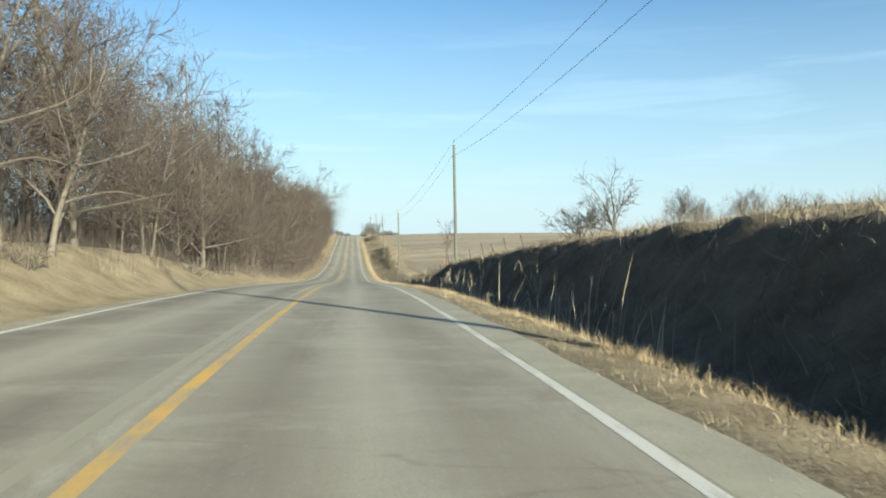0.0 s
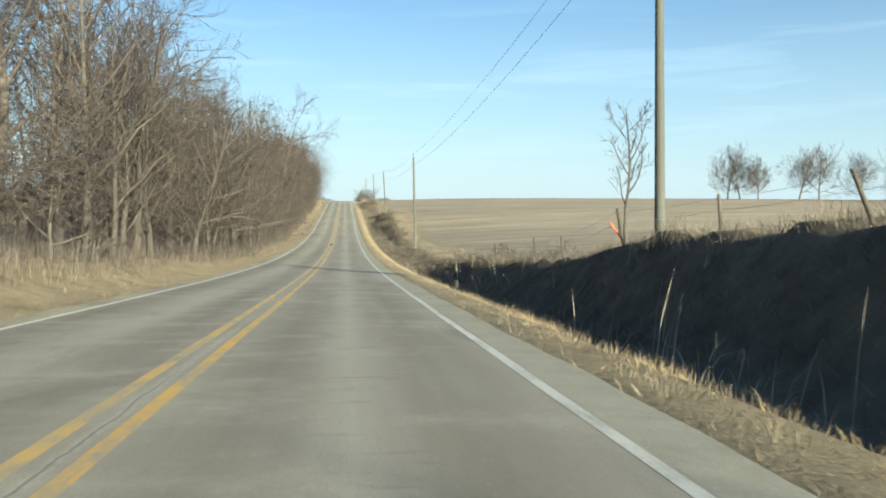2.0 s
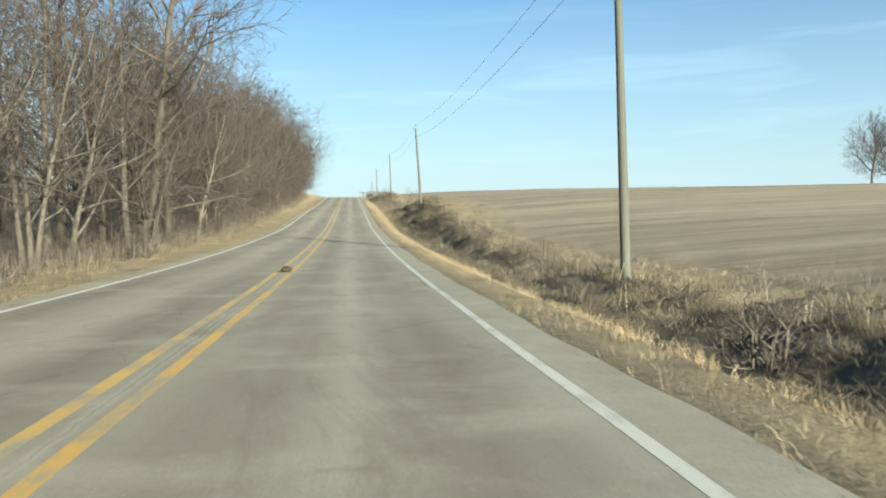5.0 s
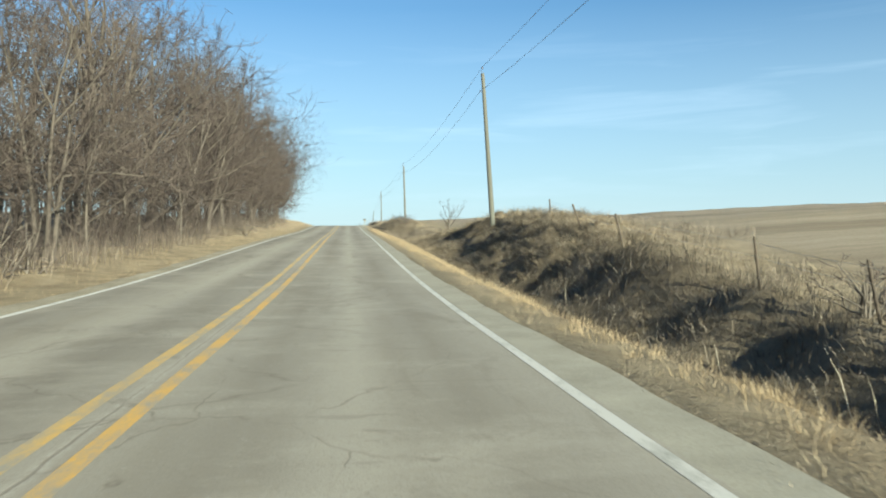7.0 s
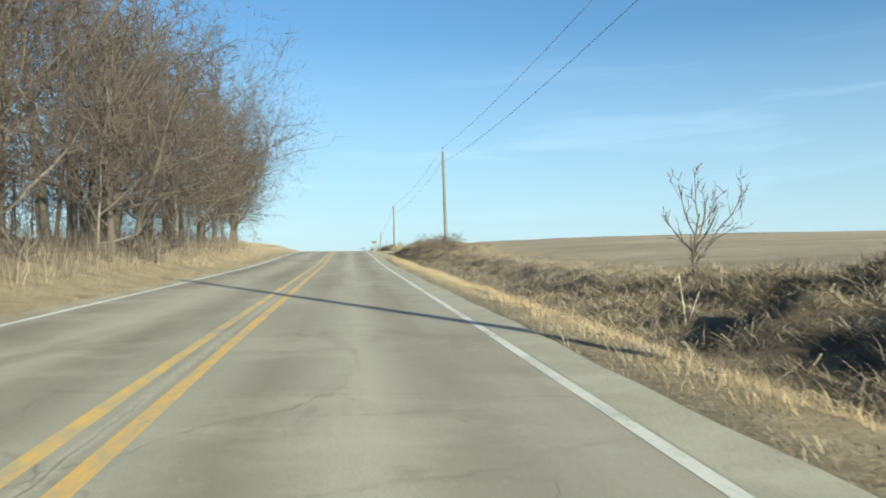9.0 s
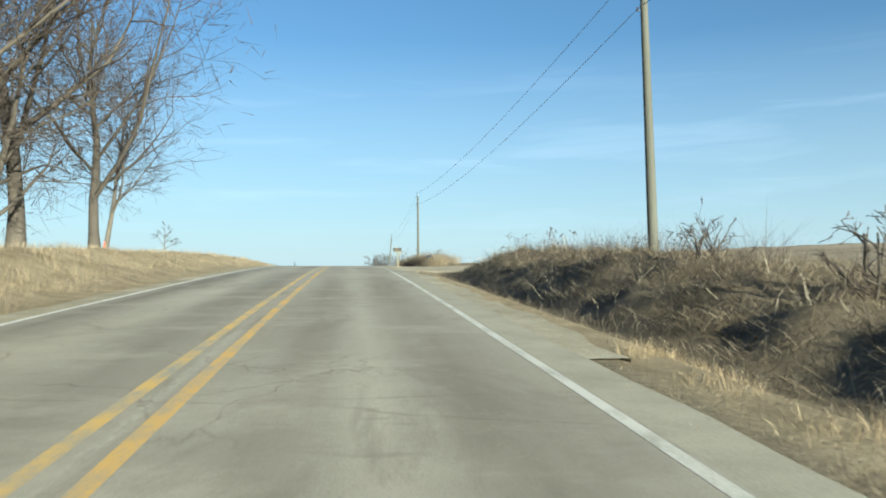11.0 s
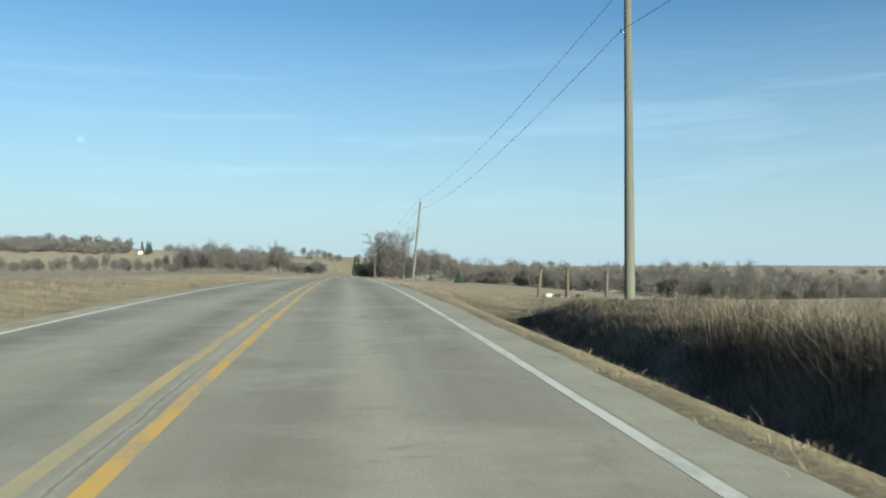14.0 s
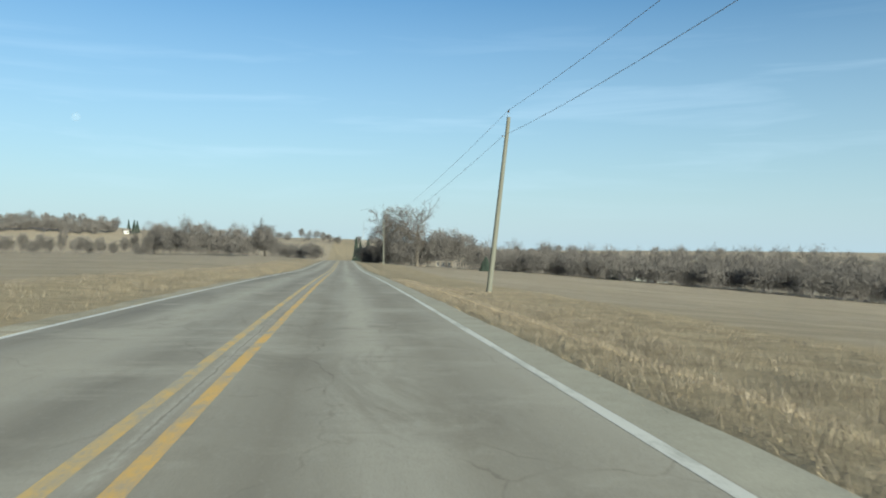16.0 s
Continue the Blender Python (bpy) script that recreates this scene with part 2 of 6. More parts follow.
    base = n.mix(n.ramp(speck, [(0.60, 0.0), (0.75, 0.35)]), base, (0.42, 0.41, 0.36))
    base = n.mix(0.15, base, (0.430, 0.300, 0.185))
    n.bump(n.math("SUBTRACT", n.math("ADD", grain, n.math("MULTIPLY", speck, 0.5)), n.math("MULTIPLY", cr, 0.4)), 0.4, 0.006)
    return n.done(base, 0.82, 0.3)


def road_paint(name, colour, under=(0.30, 0.285, 0.235), worn=0.5, faded=()):
    n = Nodes(name)
    wear = n.noise(3.0, 6.0, (1, 0.35, 1), 0.7)
    fine = n.noise(40.0, 3.0)
    f = n.ramp(n.math("ADD", n.math("MULTIPLY", wear, 0.75), n.math("MULTIPLY", fine, 0.25)), [(worn - 0.14, 1.0), (worn + 0.06, 0.0)])
    dirt = n.mix(n.ramp(n.noise(0.8, 4.0, (1, 0.2, 1)), [(0.35, 0.0), (0.7, 0.4)]), colour, tuple(0.5 * a + 0.5 * b for a, b in zip(colour, under)))
    col = n.mix(f, dirt, under)
    for middle, reach, tone in faded:  # stretches rubbed away or buried under dust
        d = n.math("DIVIDE", n.math("ABSOLUTE", n.math("SUBTRACT", n.axis(1), middle)), reach)
        g = n.math("MULTIPLY", n.math("SUBTRACT", 1.0, d, True), n.ramp(wear, [(0.3, 2.4), (0.7, 5.0)]), True)
        col = n.mix(g, col, tone)
    n.bump(fine, 0.2, 0.004)
    return n.done(col, 0.7, 0.35)


def ground_material():
    """Dry field, verge and bank: straw, dead grass and dark soil, mixed by noise."""
    n = Nodes("dry_ground")
    x = n.axis(0)
    big = n.noise(0.05, 4.0)
    mid = n.noise(0.9, 6.0, (1, 1, 1), 0.65)
    fine = n.noise(14.0, 5.0, (1, 1, 1), 0.7)
    tan = n.ramp(mid, [(0.3, (0.222, 0.173, 0.111)), (0.52, (0.345, 0.278, 0.183)), (0.75, (0.455, 0.374, 0.255))])
    # crop stubble in rows along the contour
    row = n.noise(0.22, 4.0, (0.12, 1.6, 1.0), 0.6, (0, 7, 0), 0.6)
    rows_fine = n.noise(1.2, 3.0, (0.05, 2.2, 1.0), 0.5, (0, 3, 0), 0.3)
    field = n.ramp(n.math("ADD", n.math("MULTIPLY", row, 0.65), n.math("MULTIPLY", rows_fine, 0.35)),
                   [(0.36, (0.245, 0.200, 0.145)), (0.52, (0.350, 0.291, 0.217)), (0.66, (0.440, 0.371, 0.284))])
    inner = n.math("MULTIPLY", n.math("SUBTRACT", n.math("ABSOLUTE", x), 12.0), 0.4, True)
    # brown dead growth in the ditch, bare dirt at the pavement's edge
    y = n.axis(1)
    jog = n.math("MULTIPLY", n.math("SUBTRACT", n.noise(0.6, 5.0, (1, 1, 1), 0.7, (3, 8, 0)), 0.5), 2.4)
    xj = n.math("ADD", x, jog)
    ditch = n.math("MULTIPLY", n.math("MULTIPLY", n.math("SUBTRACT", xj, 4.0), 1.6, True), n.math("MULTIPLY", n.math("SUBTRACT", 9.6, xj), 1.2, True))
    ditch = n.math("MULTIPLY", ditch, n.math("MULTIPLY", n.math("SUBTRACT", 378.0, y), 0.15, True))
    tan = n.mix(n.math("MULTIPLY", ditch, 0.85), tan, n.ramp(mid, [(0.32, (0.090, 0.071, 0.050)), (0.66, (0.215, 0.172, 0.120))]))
    rim = n.math("MULTIPLY", n.math("MULTIPLY", n.math("SUBTRACT", x, 2.4), 6.0, True), n.math("MULTIPLY", n.math("SUBTRACT", 3.1, n.math("ADD", x, n.math("MULTIPLY", jog, 0.15))), 3.0, True))
    tan = n.mix(n.math("MULTIPLY", rim, 0.8), tan, n.ramp(n.noise(7.0, 6.0, (1, 1, 1), 0.75, (6, 2, 0)), [(0.34, (0.120, 0.099, 0.069)), (0.52, (0.245, 0.205, 0.143)), (0.68, (0.365, 0.308, 0.214))]))
    yard = n.math("MULTIPLY", n.math("SUBTRACT", 1.0, n.math("DIVIDE", n.math("ABSOLUTE", n.math("SUBTRACT", n.math("ADD", y, jog), 329.8)), 4.0), True), 2.5, True)
    yard = n.math("MULTIPLY", yard, n.math("SUBTRACT", x, 2.6, True))
    tan = n.mix(n.math("MULTIPLY", yard, 0.8), tan, n.ramp(mid, [(0.34, (0.115, 0.094, 0.064)), (0.66, (0.215, 0.180, 0.126))]))
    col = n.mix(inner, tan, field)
    col = n.mix(n.ramp(fine, [(0.36, 0.4), (0.50, 0.0)]), col, (0.115, 0.090, 0.060))
    col = n.mix(n.ramp(big, [(0.4, 0.0), (0.7, 0.35)]), col, (0.300, 0.258, 0.175))
    n.bump(n.math("ADD", fine, mid), 0.9, 0.12)
    return n.done(col, 0.95, 0.1)


MAT_ASPHALT = asphalt()
MAT_YELLOW = road_paint("yellow_road_paint", (0.64, 0.385, 0.085), worn=0.50)
MAT_YELLOW_FADED = road_paint("faded_yellow_road_paint", (0.62, 0.40, 0.11), worn=0.51, faded=((4, 28, (0.33, 0.30, 0.225)), (331, 27, (0.43, 0.355, 0.20))))
MAT_WHITE = road_paint("white_road_paint", (0.60, 0.575, 0.51), worn=0.46, faded=((321, 12, (0.40, 0.372, 0.295)),))
MAT_WHITE_LEFT = road_paint("white_road_paint_far_side", (0.66, 0.64, 0.58), worn=0.42)
MAT_GROUND = ground_material()


def gravel():
    n = Nodes("pale_gravel")
    patch = n.noise(0.55, 6.0, (1, 0.6, 1), 0.7)
    grit = n.noise(26.0, 4.0, (1, 1, 1), 0.75)
    ruts = n.noise(0.9, 5.0, (0.22, 1.5, 1), 0.65, (4, 1, 0), 0.4)
    col = n.ramp(patch, [(0.30, (0.245, 0.212, 0.150)), (0.52, (0.375, 0.330, 0.242)), (0.70, (0.480, 0.430, 0.325))])
    col = n.mix(n.ramp(ruts, [(0.52, 0.0), (0.68, 0.55)]), col, (0.225, 0.190, 0.130))
    col = n.mix(n.ramp(grit, [(0.34, 0.65), (0.48, 0.0)]), col, (0.165, 0.142, 0.102))
    col = n.mix(n.ramp(grit, [(0.56, 0.0), (0.70, 0.6)]), col, (0.560, 0.515, 0.410))
    n.bump(n.math("ADD", grit, n.math("MULTIPLY", patch, 1.5)), 0.5, 0.03)
    return n.done(col, 0.95, 0.15)


MAT_GRAVEL = gravel()
MAT_SHOULDER = material("pale_gritty_shoulder", [(0.250, 0.228, 0.174), (0.330, 0.302, 0.232), (0.405, 0.372, 0.290)], 1.2, 0.92, 0.16, 45.0, fine=0.45)
MAT_GOLD = material("golden_grass", [(0.20, 0.148, 0.086), (0.345, 0.268, 0.162), (0.51, 0.412, 0.268)], 0.8, 0.8, 0, island=0.6, translucent=0.2)
MAT_STRAW = material("straw_grass", [(0.175, 0.138, 0.088), (0.335, 0.268, 0.176), (0.51, 0.425, 0.295)], 1.0, 0.8, 0, island=0.65, translucent=0.25)
MAT_WEED = material("dead_weed", [(0.078, 0.064, 0.049), (0.165, 0.137, 0.106), (0.30, 0.256, 0.200)], 0.6, 0.85, 0, island=0.65, translucent=0.1)
# Dead stems, base darkened to put the hedge's shaded face into colour.
MAT_SHADE_DARKWEED = material("shade_dark_dead_stems", [(0.032, 0.027, 0.021), (0.072, 0.060, 0.046), (0.150, 0.126, 0.096)], 0.6, 0.9, 0, island=0.6)
MAT_STALK = material("bleached_stalk", [(0.38, 0.325, 0.24), (0.62, 0.55, 0.43)], 5.0, 0.75, 0, island=0.5)
MAT_BARK = material("grey_brown_bark", [(0.055, 0.047, 0.039), (0.108, 0.093, 0.077), (0.190, 0.168, 0.140)], 1.4, 0.9, 0.7, 26.0, obj=0.3, stretch=(1, 1, 0.25))
MAT_TWIG = material("brown_twigs", [(0.034, 0.028, 0.025), (0.070, 0.055, 0.047), (0.122, 0.101, 0.086)], 0.16, 0.9, 0, island=0.3, obj=0.25)
MAT_POLE = material("weathered_pole_wood", [(0.055, 0.055, 0.046), (0.098, 0.098, 0.083), (0.152, 0.151, 0.128)], 2.2, 0.85, 0.5, 40.0, obj=0.2, stretch=(1, 1, 0.06))
# Weathered wood, base lowered to put the posts' shaded side into colour.
MAT_POST = material("shade_dark_fence_wood", [(0.045, 0.036, 0.028), (0.085, 0.069, 0.053), (0.15, 0.125, 0.098)], 5.0, 0.9, 0.6, 50.0, stretch=(1, 1, 0.1))
MAT_WIRE = material("grey_cable", [(0.20, 0.20, 0.205), (0.32, 0.32, 0.325)], 3.0, 0.6, 0)
MAT_STEEL = material("galvanised_steel", [(0.20, 0.20, 0.20), (0.36, 0.36, 0.35)], 12.0, 0.45, 0.1, 60.0, metal=0.8)
MAT_PORCELAIN = material("brown_porcelain", [(0.05, 0.03, 0.02), (0.09, 0.05, 0.035)], 9.0, 0.25, 0, spec=0.5)


# ---- lie of the land ----
ROAD_STEP = 20.0
ROAD_START = -30.0
ROAD_Z = np.array([-0.38, -0.02, -0.08, -0.52, -1.31, -2.21, -3.03, -3.59, -3.86, -3.85, -3.52, -2.94, -1.95, -0.90, 0.05, 1.03, 2.19, 3.23, 4.04, 4.52, 4.77, 4.76, 4.56, 4.30, 3.96, 3.56, 3.20, 2.96, 2.80, 2.67, 2.54, 2.40, 2.22, 1.98])
FAR_Y = np.array([630.0, 700.0, 800.0, 950.0, 1150.0, 1400.0, 1700.0, 2200.0, 5000.0])
FAR_Z = np.array([1.98, 0.3, -4.0, -8.0, -6.0, 3.0, 11.0, 15.0, 8.0])


def road_z(y):
    y = np.asarray(y, float)
    u = np.clip((y - ROAD_START) / ROAD_STEP, 0, len(ROAD_Z) - 1.0001)
    i = u.astype(int)
    f = u - i
    a, b, c, d = (ROAD_Z[np.clip(i + k, 0, len(ROAD_Z) - 1)] for k in (-1, 0, 1, 2))
    near = b + 0.5 * f * (c - a + f * (2 * a - 5 * b + 4 * c - d + f * (3 * (b - c) + d - a)))
    return np.where(y > 630, np.interp(y, FAR_Y, FAR_Z), near)


def bend(y):
    """The road drifts gently to the left beyond the valley."""
    t = np.clip((np.asarray(y, float) - 650) / 1250, 0, 1)
    return -26 * t * t * (3 - 2 * t)


def keyed(y, ys, vs):
    return np.interp(y, ys, vs)


def smooth(a, b, v):
    t = np.clip((v - a) / (b - a), 0, 1)
    return t * t * (3 - 2 * t)


RIGHT_Y = (-60, 30, 53, 70, 76, 84, 92, 100, 110, 122, 147, 172, 181, 190, 198, 206, 222, 230, 238, 248, 275, 284, 292, 306, 313, 316, 329, 333, 345, 370, 380, 392, 450, 560)
DITCH = (-.8, -.8, -.85, -.95, -1.1, -1.3, -1.35, -1.2, -1.05, -.95, -1.0, -1.2, -1.25, -1.2, -1.0, -.75, -.55, -.5, -.45, -.4, -.4, -.5, -.55, -.5, -.28, -.06, -.06, -.6, -.8, -.85, -.6, -.45, -.5, -.5)
BANK = (2.0, 1.95, 1.75, 1.65, 1.1, .65, .35, .1, -.2, -.55, -.75, -.65, -.5, 0, .8, 1.62, 1.6, 1.3, .5, .08, .1, .5, .85, .9, .5, .02, .02, .2, .15, -.02, -.5, -.75, -.65, -.6)
FIELD = (2.6, 2.5, 2.1, 1.7, 1.1, .6, .3, .1, -.15, -.4, -.6, -.45, -.3, .1, .6, 1.2, 1.3, 1.0, .45, .15, .2, .5, .8, .9, .7, .25, .2, .15, .15, -.2, -.5, -.9, -.9, -.8)
SLOPE_Y = (-60, 60, 80, 110, 150, 230, 260, 300, 345, 365, 380, 400, 450, 520, 700)
SLOPE = (.02, 0, .02, .055, .085, .085, .055, .048, .065, .055, 0, -.055, -.085, -.10, -.03)
LEFT_Y = (-60, 28, 41, 58, 66, 88, 110, 150, 186, 202, 220, 238, 270, 289, 311, 330, 352, 364, 377, 402, 520)
LEFT = (1.7, 1.65, 1.6, .8, 1.0, .7, .0, -.15, .1, .3, .35, .8, 1.0, 1.15, .9, .8, .65, .5, .25, .2, .3)
PAVED_RIGHT, PAVED_LEFT = 2.54, -5.35


FACE_Y = (-60, 60, 80, 150, 165, 186, 192, 204, 214, 236, 246, 272, 286, 312, 317, 331, 334, 367, 376)
FACE_FOOT = (5.8, 5.8, 6.3, 6.3, 7.2, 7.0, 5.8, 5.0, 4.9, 5.0, 6.3, 6.3, 4.3, 4.3, 6.3, 5.0, 4.1, 4.1, 6.3)
FACE_TOP = (8.9, 8.9, 9.0, 9.0, 8.9, 9.0, 9.0, 9.8, 10.8, 11.2, 9.0, 9.0, 7.6, 7.6, 9.0, 8.0, 5.5, 5.7, 9.0)


def rel_right(x, y):
    d, b, f = keyed(y, RIGHT_Y, DITCH), keyed(y, RIGHT_Y, BANK), keyed(y, RIGHT_Y, FIELD)
    s = keyed(y, SLOPE_Y, SLOPE)
    knoll = keyed(y, (195, 205, 214, 222, 230, 240), (0, .15, .25, .2, .1, 0))
    z = -0.07 * smooth(2.4, 3.2, x)
    lip = keyed(y, (328, 334, 368, 376), (0, 1, 1, 0))
    z = z + (d + 0.07) * smooth(3.5 - 0.45 * lip, 5.0 - 0.8 * lip, x)
    z = z + (b - d) * smooth(keyed(y, FACE_Y, FACE_FOOT), keyed(y, FACE_Y, FACE_TOP), x)
    z = z + (f - b) * smooth(9.3, 13.0, x)
    z = z + knoll * smooth(8.4, 10.8, x) * smooth(16, 12, x)
    z = z + s * np.where(s > 0, 26 * (1 - np.exp(-np.clip(x - 12, 0, 300) / 26)), np.clip(x - 12, 0, 45)) + np.where(s > 0, 0.003, -0.072) * np.clip(x - 57, 0, 260)
    return z


def rel_left(x, y):
    a = -x
    h = keyed(y, LEFT_Y, LEFT)
    z = -0.06 * smooth(5.3, 6.0, a) + (h + 0.06) * smooth(6.4, 10.5, a)
    woods = 1 - smooth(285, 330, y)
    z = z + (0.03 * woods + 0.004) * np.clip(a - 11, 0, 80)
    level = 4.6 - 0.0075 * (y - 400) - road_z(y)
    w = smooth(9, 24, a) * smooth(390, 440, y) * (1 - smooth(760, 1000, y))
    return z * (1 - w) + level * w


def hills(x, y):
    g = lambda cx, cy, sx, sy, h: h * np.exp(-((x - cx) / sx) ** 2 - ((y - cy) / sy) ** 2)
    far = smooth(560, 900, y)
    return far * (g(-330, 1250, 260, 260, 24) + g(-900, 1500, 500, 400, 22) + g(500, 1700, 700, 350, 10) + g(1400, 1900, 900, 700, 12) + g(-140, 2100, 300, 300, 6))


def lumps(x, y):
    return (0.5 * np.sin(x * 1.7 + 1.3 * np.sin(y * 0.9)) * np.sin(y * 1.31 + x * 0.6) + 0.3 * np.sin(x * 3.9 + y * 2.3) * np.sin(y * 3.1 - x * 1.1)
            + 0.35 * np.sin(y * 0.43 + 2 * np.sin(x * 0.31)))


def ground_z(x, y):
    x, y = np.broadcast_arrays(np.asarray(x, float), np.asarray(y, float))
    x = x - bend(y)
    rel = np.where(x > 0, rel_right(x, y), rel_left(x, y))
    off = np.maximum(x - 3.4, -6.2 - x)
    rough = lumps(x, y) * 0.16 * smooth(0, 3, off) * (0.45 + 0.55 * smooth(18, 11, np.abs(x)) + 0.5 * smooth(60, 300, np.abs(x)))
    rough = rough * (1 - 0.6 * smooth(366, 378, y) * smooth(24, 14, np.abs(x)))
    face = smooth(5.0, 6.6, x) * smooth(12.5, 9.5, x) * smooth(318, 312, y)
    heaps = np.sin(2.9 * x + 1.6 * np.sin(1.25 * y)) * np.sin(2.2 * y + 1.3 * np.sin(1.9 * x)) + 0.6 * np.sin(5.1 * x - 1.7 * y) * np.sin(4.1 * y + x)
    tussocks = np.sin(1.15 * x + 1.9 * np.sin(0.55 * y)) * np.sin(0.95 * y + 1.4 * np.sin(0.8 * x)) + 0.5 * np.sin(1.9 * y - 1.3 * x)
    rough = rough + (heaps * 0.55 + tussocks) * face * (0.13 + 0.12 * smooth(192, 204, y) * smooth(248, 232, y))
    drive = smooth(314.5, 317, y) * smooth(330.5, 328, y) * smooth(2, 4, x)
    return road_z(y) + rel + rough * (1 - drive) + hills(x, y)


def mesh_object(name, verts, faces, mat, parent=None, flat=True):
    me = bpy.data.meshes.new(name)
    verts = np.asarray(verts, np.float32).reshape(-1, 3)
    faces = np.asarray(faces, np.int32)
    k = faces.shape[1]
    me.vertices.add(len(verts))
    me.vertices.foreach_set("co", verts.ravel())
    me.loops.add(faces.size)
    me.loops.foreach_set("vertex_index", faces.ravel())
    me.polygons.add(len(faces))
    me.polygons.foreach_set("loop_start", np.arange(0, faces.size, k, dtype=np.int32))
    me.polygons.foreach_set("use_smooth", np.full(len(faces), not flat))
    me.materials.append(mat)
    me.update(calc_edges=True)
    ob = new(name, me)
    if parent:
        ob.parent = parent
    return ob


def grid_faces(nx, ny):
    i = np.arange(nx * ny).reshape(ny, nx)
    return np.stack([i[:-1, :-1], i[:-1, 1:], i[1:, 1:], i[1:, :-1]], -1).reshape(-1, 4)


def spread(*pieces):
    """Grid lines: (start, stop, step) pieces, in order."""
    out = []
    for a, b, s in pieces:
        out.append(np.arange(a, b - 1e-6, s))
    return np.concatenate(out)


def geometric(a, b, n):
    return a * (b / a) ** (np.arange(1, n + 1) / n)


def build_ground():
    right = np.concatenate([spread((2.0, 3.2, 0.4), (3.2, 14, 0.35), (14, 40, 1.3), (40, 60, 4)), geometric(60, 3800, 30)])
    left = np.concatenate([spread((4.8, 6.4, 0.4), (6.4, 13, 0.4), (13, 40, 2.0), (40, 60, 5)), geometric(60, 3800, 26)])
    xs = np.concatenate([-left[::-1], right])
    ys = np.concatenate([-geometric(60, 900, 8)[::-1], spread((-60, -20, 2.0), (-20, 440, 0.6), (440, 700, 4.0)), geometric(700, 4600, 60)])
    X, Y = np.meshgrid(xs, ys)
    Z = ground_z(X, Y)
    U = X - bend(Y)
    Z = np.where((U > -5.0) & (U < 2.3), Z - 0.25, Z)
    Z = np.where((U > 2.3) & (U < 2.5), Z - 0.05, Z)
    Z = np.where((U > -14.0) & (U < 11.0) & (Y > 640), Z - 0.3, Z)
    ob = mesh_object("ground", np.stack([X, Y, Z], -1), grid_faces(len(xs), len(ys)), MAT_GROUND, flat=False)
    tagged(ob, "rolling winter farmland with dry straw-coloured grass and stubble", "ground", kind="structure")


build_ground()


def ribbon(name, mat, x0, x1, y0, y1, lift, step=2.0, thick=0.0, label="", category="", wobble=0.0, kind="structure", parent=None, across=1, outer_only=False):
    """A strip that lies along the road; thick: it has sides of that depth."""
    ys = np.arange(y0, y1 + step * 0.5, step)
    cols = []
    w0 = wobble * (np.sin(ys * 0.83 + x0) * 0.6 + np.sin(ys * 2.7 + x0 * 3) * 0.4)
    w1 = wobble * (np.sin(ys * 0.71 + x1 * 2) * 0.6 + np.sin(ys * 2.3 + x1) * 0.4)
    if outer_only:
        w0 = w0 * 0
    z = road_z(ys) + lift
    a, b = np.full_like(ys, x0) + w0 + bend(ys), np.full_like(ys, x1) + w1 + bend(ys)
    if thick:
        cols.append((a, z - thick))
    for k in range(across + 1):
        cols.append((a + (b - a) * k / across, z))
    if thick:
        cols.append((b, z - thick))
    V = np.stack([np.stack([cx, ys, cz], -1) for cx, cz in cols], 1)
    ob = mesh_object(name, V.reshape(-1, 3), grid_faces(len(cols), len(ys)), mat, parent)
    if label:
        tagged(ob, label, category, kind=kind)
    return ob


def build_road():
    ribbon("road", MAT_ASPHALT, PAVED_LEFT, 2.02, -60, 2150, 0.0, 2.0, 0.3, "worn pale grey asphalt county road with cracks", "road", across=4)
    ribbon("road_shoulder", MAT_SHOULDER, 2.02, 2.55, -60, 640, 0.0, 0.5, 0.2, "pale gritty paved shoulder beside the edge line", "shoulder", wobble=0.045, outer_only=True)
    ribbon("road_shoulder", MAT_GRAVEL, -5.95, -5.33, -60, 640, -0.005, 0.5, 0.12, "narrow pale gravel shoulder along the road", "shoulder", wobble=0.10)
    ribbon("road_shoulder", MAT_GRAVEL, 2.52, 3.12, 281, 312, -0.012, 0.5, 0.10, "loose pale gravel spilled along the pavement edge", "shoulder", wobble=0.16, outer_only=True)
    ribbon("yellow_line", MAT_YELLOW, -1.48, -1.335, -60, 2150, 0.002, 2.0, 0, "worn yellow centre line paint", "road marking", wobble=0.008)
    ribbon("yellow_line", MAT_YELLOW_FADED, -1.885, -1.74, -60, 2150, 0.002, 2.0, 0, "worn yellow centre line paint", "road marking", wobble=0.008)
    ribbon("white_line", MAT_WHITE, 1.865, 1.985, -60, 2150, 0.002, 2.0, 0, "worn white edge line paint", "road marking", wobble=0.01)
    ribbon("white_line", MAT_WHITE_LEFT, -5.335, -5.20, -60, 2150, 0.002, 2.0, 0, "worn white edge line paint", "road marking", wobble=0.01)


build_road()


# ---- small builders ----
def empty(name, m=None):
    ob = new(name)
    ob.empty_display_size = 0.2
    if m is not None:
        ob.matrix_world = m
    return ob


def part(name, bm, mat, parent, label=""):
    me = bpy.data.meshes.new(name)
    bm.to_mesh(me)
    bm.free()
    me.materials.append(mat)
    ob = new(name, me)
    ob.parent = parent
    if label:
        tagged(ob, label)
    return ob


